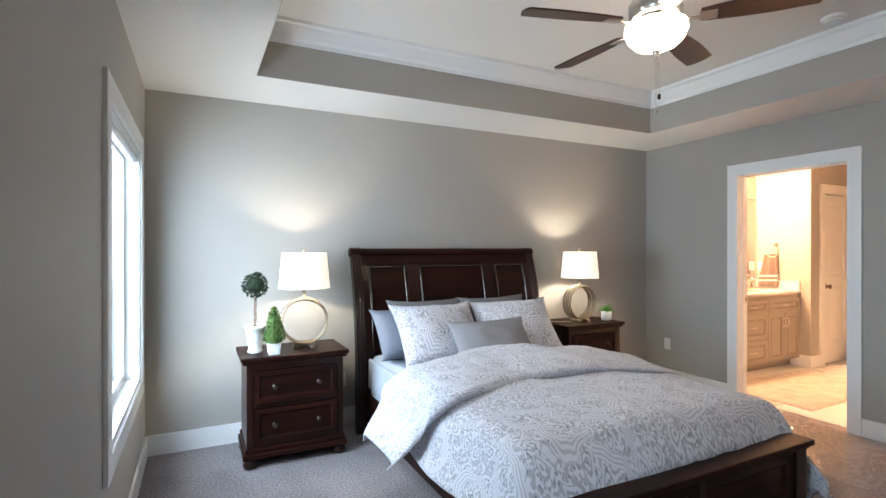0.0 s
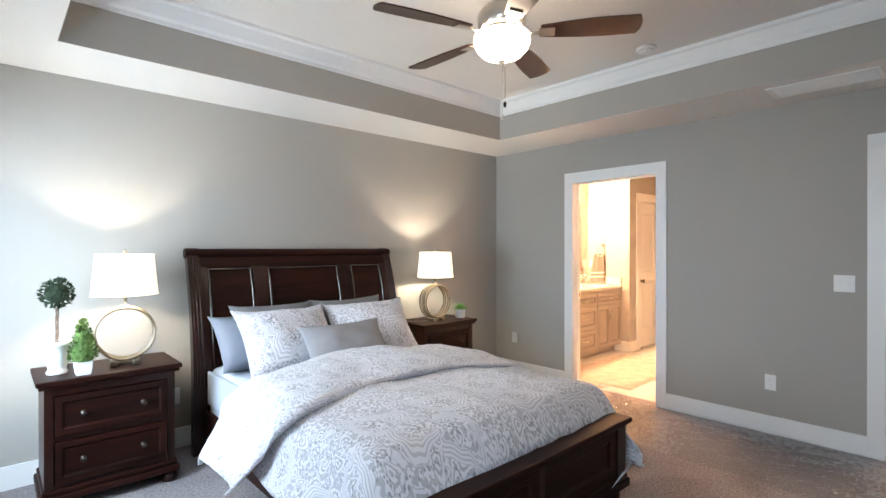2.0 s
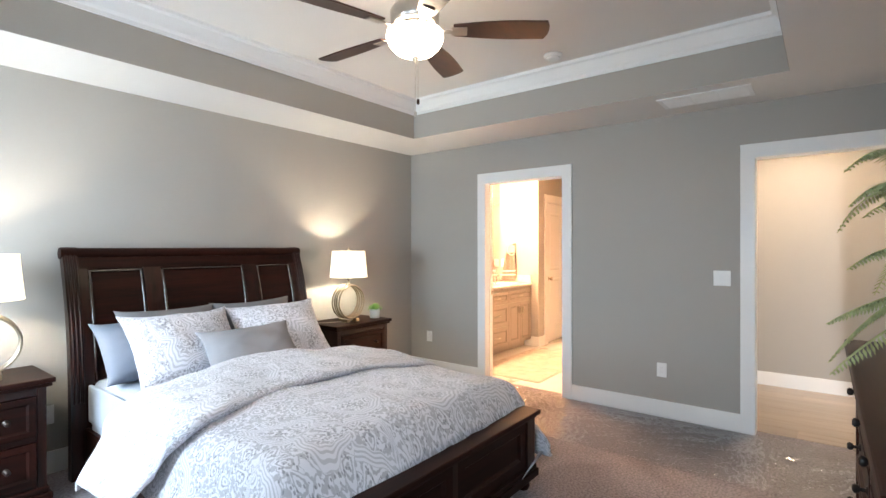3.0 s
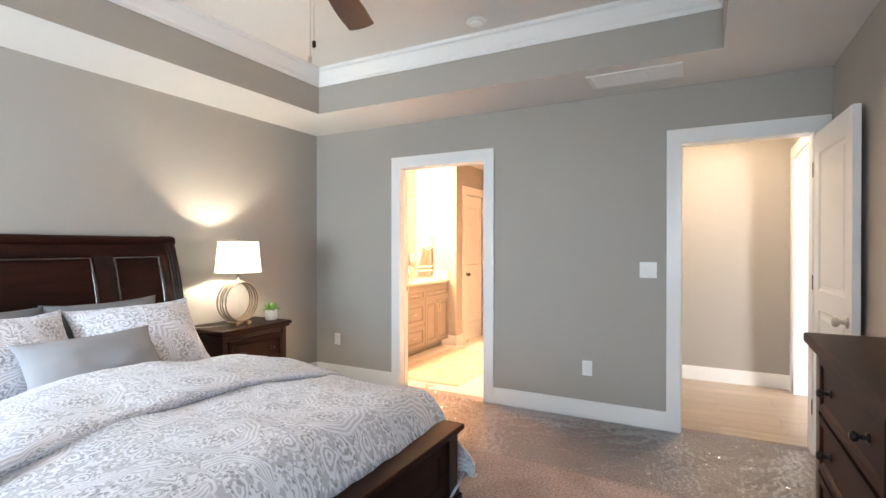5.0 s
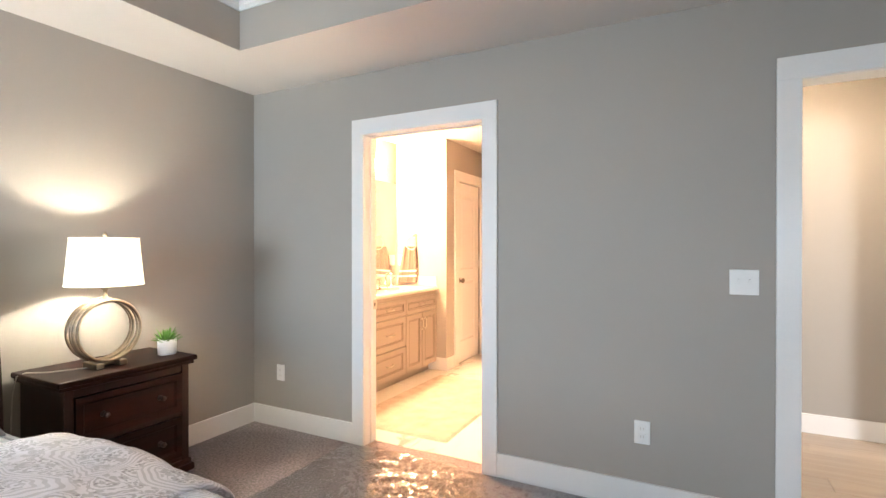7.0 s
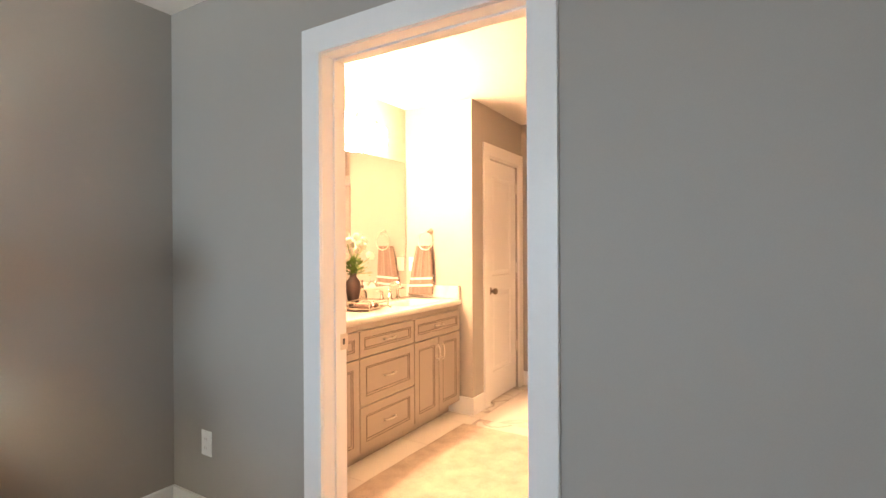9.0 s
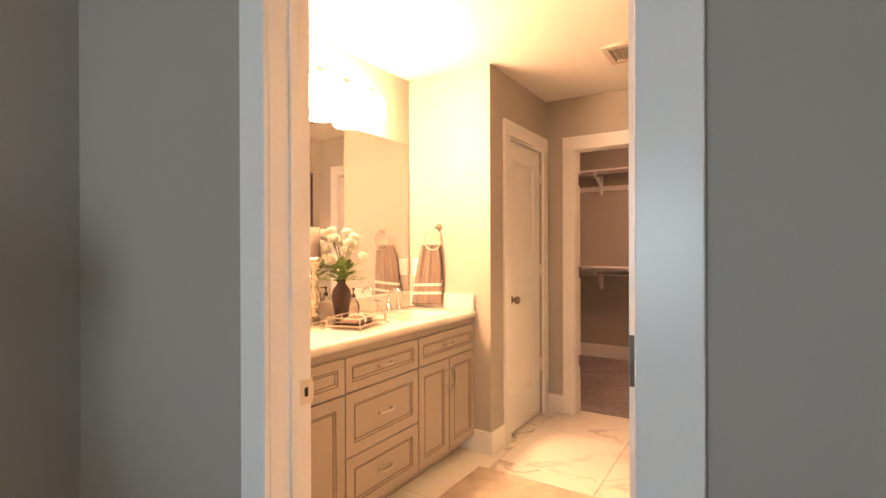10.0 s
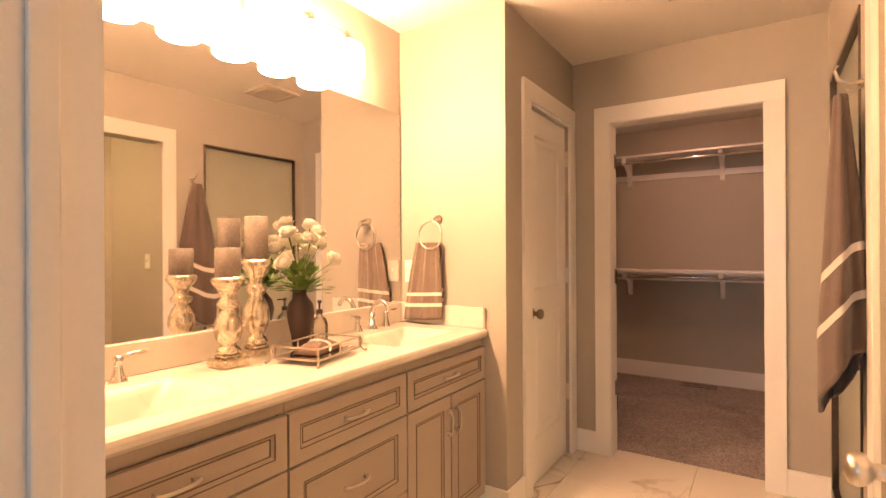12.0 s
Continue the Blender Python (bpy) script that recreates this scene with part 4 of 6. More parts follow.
part("footboard_stile", box(bmesh.new(), -0.02, 0.02, FY + 0.008, FY + 0.058, 0.145, 0.405), CHERRY_Z, bed)
part("footboard_base", boxes((-0.775, 0.775, FY - 0.02, FY + 0.09, 0.07, 0.115), (-0.765, 0.765, FY - 0.010, FY + 0.085, 0.115, 0.145), bevel=0.006), CHERRY_X, bed)
part("footboard_cap", boxes((-0.765, 0.765, FY - 0.012, FY + 0.095, 0.405, 0.422), (-0.785, 0.785, FY - 0.028, FY + 0.11, 0.422, 0.450), bevel=0.006), CHERRY_X, bed)
for sgn in (-1, 1):
    xa, xb = sorted((sgn * 0.765, sgn * 0.79))
    part("side_rail", boxes((xa, xb, FY + 0.08, HBY + 0.01, 0.10, 0.30), bevel=0.003), CHERRY_X, bed)
matt = thing("mattress", (CEN, 2.6, 0.30), "queen mattress with box spring in blue-grey sheets", "mattress")
part("box_spring", box(bmesh.new(), -0.76, 0.76, FY + 0.10, HBY - 0.005, -0.10, 0.07, 0.03), SHEET, matt)


def fitted(u, v):
    x, y = -0.755 + 1.51 * u, FY + 0.12 + (HBY - 0.01 - FY - 0.12) * v
    e = min(u, 1 - u) * 1.51
    z = 0.285 - 0.05 * max(0, 1 - e / 0.06) ** 2 - 0.16 * max(0, 1 - v / 0.10) ** 2 + 0.006 * noise.noise((x * 5, y * 5, 0))
    return (x, y, z)


part("sheet", sheet(40, 40, fitted, 0.01), SHEET, matt, smooth=True)
part("sheet_side", boxes((-0.775, -0.752, FY + 0.20, HBY - 0.012, 0.04, 0.262), bevel=0.01), SHEET, matt)
part("sheet_side", boxes((0.752, 0.775, FY + 0.20, HBY - 0.012, 0.04, 0.262), bevel=0.01), SHEET, matt)


# duvet: a soft quilt whose sides hang down, with its head end folded back
def drape(s, top, r, hang_z, flare):
    """Across the bed: s is the way along the cloth from the middle line; gives x and z."""
    flat = 0.735
    sg, a = (1 if s >= 0 else -1), abs(s)
    if a <= flat:
        return sg * a, top - 0.018 * (a / flat) ** 4
    arc = r * math.pi / 2
    b = a - flat
    if b < arc:
        g = b / r
        return sg * (flat + r * math.sin(g)), top - 0.018 - r * (1 - math.cos(g))
    d = b - arc
    return sg * (flat + r + flare * d), max(hang_z, top - 0.018 - r - d)


def wrinkle(x, y, k=1.0):
    return k * (0.020 * noise.noise((x * 2.6, y * 2.6, 0.3)) + 0.012 * noise.noise((x * 6.5, y * 5.0, 1.7)) + 0.004 * noise.noise((x * 16, y * 14, 4.0)))


def duvet_main(u, v):
    y = -1.075 + (0.20 + 1.075) * v
    foot = max(0.0, 1 - (y + 1.075) / 0.26)
    s = (u - 0.5) * 2 * (1.16 - 0.08 * foot * (u < 0.5) + 0.10 * foot * (u > 0.5))
    top = 0.645 - 0.06 * foot ** 2.0 - 0.14 * max(0.0, 1 - (y + 1.075) / 0.13) ** 1.6 * (1 - 0.55 * max(0.0, min(1.0, (s - 0.72) / 0.2)))
    top -= 0.035 * ease((s - 0.1) / 0.6)
    x, z = drape(s, top, 0.13, 0.10, 0.20 - 0.16 * foot * (u < 0.5) - 0.12 * foot * (u > 0.5))
    y -= 0.11 * foot * max(0.0, min(1.0, (s - 0.90) / 0.15))
    n = wrinkle(s, y)
    if abs(s) > 0.80:
        x += (1 if s > 0 else -1) * (1.6 * n + 0.022 * math.sin(y * 9 + 1.3 * s)) * min(1, (abs(s) - 0.80) / 0.2)
    z += n + 0.012 * math.sin(math.pi * v)
    if v > 0.93:
        z -= 0.02 * ((v - 0.93) / 0.07) ** 2
    return (x, y, max(z, 0.16))


def ease(x):
    x = max(0.0, min(1.0, x))
    return x * x * (3 - 2 * x)


def duvet_fold(u, v):
    """The turned-back end: a plump loop from its front hem up over to the head side, slewed towards the foot on one side."""
    s = (u - 0.5) * 2 * 1.24
    side = max(0.0, (-s - 0.88) / 0.36)
    y0 = -0.25 - 0.12 * ease((-s - 0.25) / 0.6) - 0.05 * ease((s - 0.3) / 0.4) + 0.30 * side
    y1 = 0.43 - 0.24 * ease(-s / 0.85) + 0.08 * side
    if v < 0.18:
        g = v / 0.18
        y, lift = y0 - 0.045 * math.sin(g * math.pi), 0.005 + 0.075 * math.sin(g * math.pi / 2)
    elif v < 0.85:
        g = (v - 0.18) / 0.67
        y, lift = y0 + (y1 - y0) * g, 0.080 + 0.022 * math.sin(math.pi * g)
    else:
        g = (v - 0.85) / 0.15
        y, lift = y1 + 0.060 * math.sin(g * math.pi / 2), 0.080 - 0.11 * (1 - math.cos(g * math.pi / 2))
    lift *= 1 - 0.25 * ease((s + 0.2) / 0.7)
    x, z = drape(s, 0.624 + lift - 0.035 * ease((s - 0.1) / 0.6), 0.19, 0.22 + 0.03 * math.sin(y * 7), 0.52 if s < 0 else 0.25)
    n = wrinkle(s + 3.3, y)
    if abs(s) > 0.80:
        x += (1 if s > 0 else -1) * (1.5 * n + 0.012 * math.sin(y * 12)) * min(1, (abs(s) - 0.8) / 0.15)
    return (x, y, z + n)


dv = thing("duvet", (CEN, 2.6, 0), "white duvet with grey paisley print, folded back at the head", "duvet")
part("cover", sheet(110, 90, duvet_main, 0.012, (2.32, 1.42)), DUVET, dv, smooth=True)
part("folded_end", sheet(120, 64, duvet_fold, 0.012, (2.48, 0.92)), DUVET, dv, "turned-back end of the paisley duvet", smooth=True)


# pillows
def pillow(name, w, h, t, m, material, label, flange=0.0, group="pillows on the bed", seed=0.0):
    n = 26
    bm = bmesh.new()
    uv = bm.loops.layers.uv.new("map")
    grids = []
    for side in (1, -1):
        g = []
        for i in range(n + 1):
            row = []
            for j in range(n + 1):
                a, b = 2 * i / n - 1, 2 * j / n - 1
                pinch = 1 - 0.07 * (1 - abs(a) ** 3) * abs(b) ** 4 * 1.6
                pinx = 1 - 0.05 * (1 - abs(b) ** 3) * abs(a) ** 4 * 1.6
                fa = max(0.0, 1 - (abs(a) / (1 - flange)) ** 2.6) if abs(a) < 1 - flange else 0.0
                fb = max(0.0, 1 - (abs(b) / (1 - flange)) ** 2.6) if abs(b) < 1 - flange else 0.0
                z = t / 2 * (fa * fb) ** 0.55 + 0.003
                z += 0.06 * t * (fa * fb) ** 0.4 * noise.noise((a * 2.2 + seed, b * 2.2, side + seed)) + 0.03 * t * noise.noise((a * 7 + seed, b * 7, side))
                droop = 0.03 * h * noise.noise((a * 1.3 + seed, 5.0, seed))
                row.append(bm.verts.new((a * w / 2 * pinx, b * h / 2 * pinch + droop * (b > 0) * b, side * z + 0.012 * noise.noise((a * 1.5, b * 1.5, seed + 9)))))
            g.append(row)
        grids.append(g)
        for i in range(n):
            for j in range(n):
                q = (g[i][j], g[i + 1][j], g[i + 1][j + 1], g[i][j + 1])
                f = bm.faces.new(q if side > 0 else q[::-1])
                ix = ((i, j), (i + 1, j), (i + 1, j + 1), (i, j + 1))
                for loop, (p, r) in zip(f.loops, ix if side > 0 else ix[::-1]):
                    loop[uv].uv = (p / n * w + seed, r / n * h)
    A, B = grids
    rim = [(i, 0) for i in range(n)] + [(n, j) for j in range(n)] + [(i, n) for i in range(n, 0, -1)] + [(0, j) for j in range(n, 0, -1)]
    for (i, j), (k, l) in zip(rim, rim[1:] + rim[:1]):
        bm.faces.new((A[i][j], B[i][j], B[k][l], A[k][l]))
    bmesh.ops.recalc_face_normals(bm, faces=bm.faces[:])
    ob = tagged(part(name, bm, material, smooth=True), label, "pillow", group)
    ob.matrix_world = m
    return ob


pillow("pillow", 0.68, 0.44, 0.20, pose(1.87, 3.47, 0.745, 48, 5, 6), STEELBLUE, "rumpled blue-grey bed pillow leaning on the headboard", seed=1.2)
pillow("pillow", 0.68, 0.44, 0.20, pose(2.72, 3.47, 0.745, 48, 0, -3), STEELBLUE, "blue-grey bed pillow hidden behind the shams", seed=2.9)
pillow("pillow", 0.62, 0.44, 0.16, pose(1.955, 3.445, 0.80, 64, 1, 3), CHARCOAL, "charcoal grey pillow standing behind the shams", seed=4.1)
pillow("pillow", 0.62, 0.44, 0.16, pose(2.55, 3.455, 0.80, 64, 0, -3), CHARCOAL, "charcoal grey pillow standing behind the shams", seed=5.6)
pillow("sham_pillow", 0.70, 0.50, 0.18, pose(1.965, 3.27, 0.778, 54, 1, 6), DUVET, "paisley pillow sham with a flat flange", 0.08, "paisley shams", seed=0.3)
pillow("sham_pillow", 0.70, 0.50, 0.18, pose(2.645, 3.29, 0.772, 54, -1, -5), DUVET, "paisley pillow sham with a flat flange", 0.08, "paisley shams", seed=7.7)
pillow("lumbar_pillow", 0.63, 0.30, 0.14, pose(2.28, 3.075, 0.752, 50, -1, -2), PILLOWGREY, "small plain grey lumbar pillow before the shams", 0.05, seed=8.8)


# ---- nightstands ----
def nightstand(at, label):
    w, d = 0.68, 0.44
    n = thing("nightstand", at, label, "nightstand", "nightstands beside the bed")
    part("top", boxes((0.0, w, 0.0, d, 0.675, 0.702), (0.012, w - 0.012, 0.012, d, 0.655, 0.675), bevel=0.006), CHERRY_X, n)
    for nm, b in (("side_panel", (0.035, 0.075, 0.03, d - 0.01, 0.105, 0.655)), ("side_panel", (w - 0.075, w - 0.035, 0.03, d - 0.01, 0.105, 0.655)), ("back_panel", (0.075, w - 0.075, d - 0.03, d - 0.01, 0.105, 0.655)), ("rail", (0.075, w - 0.075, 0.036, d - 0.03, 0.615, 0.655)), ("rail", (0.075, w - 0.075, 0.036, d - 0.03, 0.375, 0.400)), ("rail", (0.075, w - 0.075, 0.036, d - 0.03, 0.105, 0.150))):
        part(nm, boxes(b, bevel=0.002), CHERRY_Z, n)
    part("base_moulding", boxes((0.012, w - 0.012, 0.008, d - 0.005, 0.062, 0.10), (0.024, w - 0.024, 0.018, d - 0.005, 0.10, 0.13), bevel=0.008), CHERRY_X, n)
    for z0, z1 in ((0.405, 0.610), (0.155, 0.370)):
        bm = bmesh.new()
        panel_front(bm, 0.080, w - 0.080, z0, z1, 0.022, 0.03, 0.030, 0.010, 0.010)
        dr = part("drawer", bm, CHERRY_X, n)
        for x in (0.20, w - 0.20):
            part("knob", round_knob(bmesh.new(), x, 0.031, (z0 + z1) / 2, 0.014), BRONZE, dr, "small bronze knob", smooth=True)
    for x in (0.06, w - 0.06):
        for y in (0.055, d - 0.06):
            part("bun_foot", lathe(bmesh.new(), ((0.022, 0.0), (0.040, 0.008), (0.046, 0.026), (0.038, 0.046), (0.026, 0.052), (0.034, 0.064)), 20, (x, y, 0)), CHERRY_Z, n, smooth=True)
    return n


ns = nightstand((0.642, 3.35, 0), "dark cherry two-drawer nightstand with bun feet")
copy_thing(ns, pose(3.29, 3.44, 0))


# ---- table lamps ----
def table_lamp(at, rz):
    lp = thing("table_lamp", at, "lit table lamp with champagne ring base and white shade", "table lamp", "bedside lamps", rz=rz)
    part("foot", boxes((-0.075, -0.035, -0.062, 0.062, 0, 0.030), (0.035, 0.075, -0.062, 0.062, 0, 0.030), (-0.075, 0.075, -0.012, 0.012, 0.004, 0.022), bevel=0.006), CHAMPAGNE, lp)
    for k in range(4):
        y = -0.045 + 0.030 * k
        part("ring", tube(bmesh.new(), circle((0, y, 0.185), 0.150 + 0.003 * (k % 2), "y", 44), 0.0075, 8, closed=True), CHAMPAGNE, lp, smooth=True)
    part("neck", lathe(bmesh.new(), ((0.030, 0.335), (0.030, 0.345), (0.010, 0.352), (0.010, 0.385), (0.017, 0.390), (0.017, 0.478), (0.010, 0.487)), 16), CHAMPAGNE, lp, smooth=True)
    sh = part("shade", lathe(bmesh.new(), ((0.171, 0.413), (0.149, 0.648)), 40, cap=False), SHADE, lp, "glowing white linen shade", smooth=True)
    for zr, rr in ((0.413, 0.171), (0.648, 0.149)):
        part("shade_rim", tube(bmesh.new(), circle((0, 0, zr), rr, "z", 40), 0.003, 6, closed=True), SHADE, sh)
    part("harp", tube(bmesh.new(), [(0.045 * math.sin(math.pi * i / 10), 0, 0.43 + 0.223 * i / 10) for i in range(11)], 0.0025, 6), CHAMPAGNE, lp)
    part("finial", lathe(bmesh.new(), ((0.004, 0.646), (0.010, 0.656), (0.012, 0.665), (0.007, 0.676), (0.003, 0.682)), 14), CHAMPAGNE, lp, smooth=True)
    part("bulb", lathe(bmesh.new(), ((0.010, 0.488), (0.020, 0.499), (0.026, 0.514), (0.020, 0.531), (0.008, 0.539)), 18), LAMPBULB, lp, smooth=True)
    return lp


LAMPBULB = glow("lit_lamp_bulb", (1.0, 0.91, 0.72), 1250.0)
tl = table_lamp((1.064, 3.555, 0.702), -8)
copy_thing(tl, pose(3.575, 3.61, 0.702, 0, 0, 0))
cord = tagged(part("lamp_cord", tube(bmesh.new(), [(3.52, 3.62, 0.708), (3.45, 3.66, 0.706), (3.37, 3.69, 0.707), (3.31, 3.78, 0.706), (3.287, 3.81, 0.69), (3.283, 3.84, 0.60), (3.283, 3.86, 0.40)], 0.003, 6), CORD), "pale lamp cord over the nightstand's edge", "cord")

# ---- plants on the nightstands ----
random.seed(5)


def leaf_ball(bm, c, r, n, size, squash=lambda d: 1.0):
    for _ in range(n):
        d = Vector((random.gauss(0, 1), random.gauss(0, 1), random.gauss(0, 1))).normalized()
        p = Vector(c) + d * r * squash(d) * random.uniform(0.82, 1.0)
        out = (d + Vector((random.uniform(-0.7, 0.7), random.uniform(-0.7, 0.7), random.uniform(-0.5, 0.7)))).normalized()
        leaf_card(bm, p, out, (random.uniform(-1, 1), random.uniform(-1, 1), 1), size * random.uniform(0.7, 1.2), size * 0.34)
    return bm


tp = thing("topiary", (0.744, 3.54, 0.702), "round grey-green topiary in a whitewashed stone urn", "plant")
part("urn", lathe(bmesh.new(), ((0.046, 0), (0.050, 0.012), (0.040, 0.024), (0.044, 0.04), (0.055, 0.10), (0.058, 0.150), (0.068, 0.158), (0.069, 0.178), (0.058, 0.179), (0.053, 0.155)), 28), STONEPOT, tp, smooth=True)
part("soil", lathe(bmesh.new(), ((0.053, 0.160), (0.040, 0.170)), 18), STEM, tp)
for a in (0, 2.1, 4.2):
    part("stem", tube(bmesh.new(), [(0.006 * math.cos(a + z * 22), 0.006 * math.sin(a + z * 22), 0.14 + z) for z in [0.02 * i for i in range(12)]], 0.0035, 6), STEM, tp)
bm = lathe(bmesh.new(), [(0.056 * math.sin(math.pi * i / 8) + 0.001, 0.440 - 0.056 * math.cos(math.pi * i / 8)) for i in range(9)], 14)
part("crown", leaf_ball(bm, (0, 0, 0.440), 0.074, 460, 0.021), GREYGREEN, tp)
bx = thing("boxwood_cone", (0.846, 3.425, 0.702), "small green boxwood cone in a white square pot", "plant")
bm = bmesh.new()
extrude(bm, [(-0.038, -0.038), (0.038, -0.038), (0.038, 0.038), (-0.038, 0.038)], "z", 0, 0.078)
for v in bm.verts:
    if v.co.z < 0.01:
        v.co.x *= 0.78
        v.co.y *= 0.78
bmesh.ops.bevel(bm, geom=bm.edges[:], offset=0.003, segments=2, affect="EDGES")
part("pot", bm, CERAMIC, bx)
for z in (0.014, 0.030, 0.046, 0.062):
    h = 0.0305 + 0.0075 * z / 0.07
    part("band", tube(bmesh.new(), [(-h, -h, z), (h, -h, z), (h, h, z), (-h, h, z)], 0.0035, 6, closed=True), CERAMIC, bx)
bm = lathe(bmesh.new(), ((0.045, 0.074), (0.050, 0.11), (0.040, 0.18), (0.022, 0.25), (0.004, 0.29)), 14)
for _ in range(620):
    z = 0.08 + 0.225 * random.random() ** 1.3
    r = 0.056 * (1 - ((z - 0.10) / 0.21) ** 1.4) if z > 0.10 else 0.054
    a = random.uniform(0, 6.283)
    d = (math.cos(a) + random.uniform(-0.5, 0.5), math.sin(a) + random.uniform(-0.5, 0.5), random.uniform(-0.1, 1.0))
    leaf_card(bm, (r * math.cos(a), r * math.sin(a), z), d, (random.uniform(-1, 1), random.uniform(-1, 1), 1), random.uniform(0.012, 0.021), 0.0065)
part("crown", bm, BOXWOOD, bx)
bx.scale = (1.05, 1.05, 1.0)
su = thing("succulent", (3.895, 3.60, 0.702), "spiky lime-green succulent in a round white pot", "plant")
part("pot", lathe(bmesh.new(), ((0.043, 0), (0.047, 0.004), (0.049, 0.085), (0.044, 0.086), (0.042, 0.07)), 26), CERAMIC, su, smooth=True)
part("soil", lathe(bmesh.new(), ((0.043, 0.065), (0.030, 0.072)), 18), STEM, su)
bm = bmesh.new()
for i in range(70):
    a, t = i * 2.399, i / 70
    el = 0.15 + 1.25 * (1 - t) ** 1.0
    d = (math.cos(a) * math.cos(el), math.sin(a) * math.cos(el), math.sin(el))
    leaf_card(bm, (0.012 * math.cos(a), 0.012 * math.sin(a), 0.07), d, (-d[0], -d[1], 1), random.uniform(0.055, 0.095), 0.009, 0.35)
part("leaves", bm, LIME, su)

# ---- dresser with fern ----
DRX0, DRX1, DRY = 1.52, 3.156, 0.075
dw, dd = DRX1 - DRX0, DRY - S
dresser = thing("dresser", (DRX0, S, 0), "dark cherry dresser with black knobs along the wall", "dresser")
part("top", boxes((-0.0, dw, 0.004, dd, 0.965, 1.0), (0.015, dw - 0.015, 0.004, dd - 0.015, 0.945, 0.965), bevel=0.006), CHERRY_X, dresser)
part("body", boxes((0.03, 0.06, 0.01, dd - 0.04, 0.08, 0.945), (dw - 0.06, dw - 0.03, 0.01, dd - 0.04, 0.08, 0.945), (0.06, dw - 0.06, 0.01, 0.03, 0.08, 0.945), (0.06, dw - 0.06, 0.03, dd - 0.06, 0.08, 0.11), (0.03, 0.075, dd - 0.06, dd - 0.035, 0.08, 0.945), (dw - 0.075, dw - 0.03, dd - 0.06, dd - 0.035, 0.08, 0.945), (dw / 2 - 0.02, dw / 2 + 0.02, dd - 0.06, dd - 0.036, 0.08, 0.945)), CHERRY_Z, dresser)
part("base_moulding", boxes((0.01, dw - 0.01, 0.01, dd - 0.012, 0.05, 0.105), bevel=0.010), CHERRY_X, dresser)
for x in (0.07, dw - 0.07):
    for y in (0.06, dd - 0.07):
        part("bun_foot", lathe(bmesh.new(), ((0.022, 0.0), (0.042, 0.010), (0.042, 0.034), (0.030, 0.052)), 18, (x, y, 0)), CHERRY_Z, dresser, smooth=True)
for c in range(2):
    for r in range(4):
        xa = 0.08 + c * (dw / 2 - 0.055)
        xb = xa + dw / 2 - 0.105
        za = 0.125 + r * 0.205
        bm = bmesh.new()
        panel_front(bm, -xb, -xa, za, za + 0.19, -(dd - 0.034), 0.022, 0.026, 0.008, 0.010)
        bmesh.ops.rotate(bm, cent=(0, 0, 0), matrix=Matrix.Rotation(math.pi, 3, "Z"), verts=bm.verts)
        dr = part("drawer", bm, CHERRY_X, dresser)
        for x in (xa + 0.15, xb - 0.15):
            part("knob", round_knob(bmesh.new(), x, dd - 0.042, za + 0.095, 0.015, 1), BLACKISH, dr, "black round knob", smooth=True)

fern = thing("potted_fern", (1.93, -0.13, 1.0), "arching green fern in a tall black planter on the dresser", "plant")
part("planter", lathe(bmesh.new(), ((0.065, 0), (0.072, 0.01), (0.088, 0.20), (0.094, 0.33), (0.090, 0.335), (0.084, 0.32)), 26), BLACKISH, fern, smooth=True)
random.seed(11)
FRONDS = ((118, 0.30, 0.30, 0.06), (100, 0.26, 0.25, 0.08), (124, 0.28, 0.20, 0.06), (112, 0.28, 0.11, 0.08), (96, 0.30, 0.00, 0.10), (110, 0.31, -0.04, 0.16), (78, 0.30, 0.02, 0.22), (66, 0.30, 0.28, 0.16), (40, 0.30, 0.16, 0.20), (150, 0.28, 0.36, 0.20), (175, 0.34, 0.26, 0.35), (-15, 0.24, 0.42, 0.15), (-150, 0.13, 0.46, 0.10), (200, 0.26, 0.20, 0.30))
for az, reach, rise, droop in FRONDS:
    a = radians(az)
    pts = []
    for i in range(15):
        s = i / 14
        pts.append(Vector((0.9 * reach * s * math.cos(a), 0.9 * reach * s * math.sin(a), 0.31 + rise * math.sin(s * 1.9) - droop * s ** 2.2)))
    bm = tube(bmesh.new(), pts, [0.0035 - 0.0025 * i / 14 for i in range(15)], 5)
    side = Vector((-math.sin(a), math.cos(a), 0))
    for k in range(3, 44):
        s = k / 44 * 14
        i = min(13, int(s))
        p = pts[i].lerp(pts[i + 1], s - i)
        fwd = (pts[i + 1] - pts[i]).normalized()
        ln = 0.050 * math.sin(math.pi * (0.14 + 0.85 * k / 44)) ** 0.8 + 0.005
        for sg in (-1, 1):
            leaf_card(bm, p, side * sg + fwd * 0.22 + Vector((0, 0, -0.45)), (0, 0, 1), ln * random.uniform(0.85, 1.1), 0.0034, 0.2)
    part("frond", bm, FERN, fern)

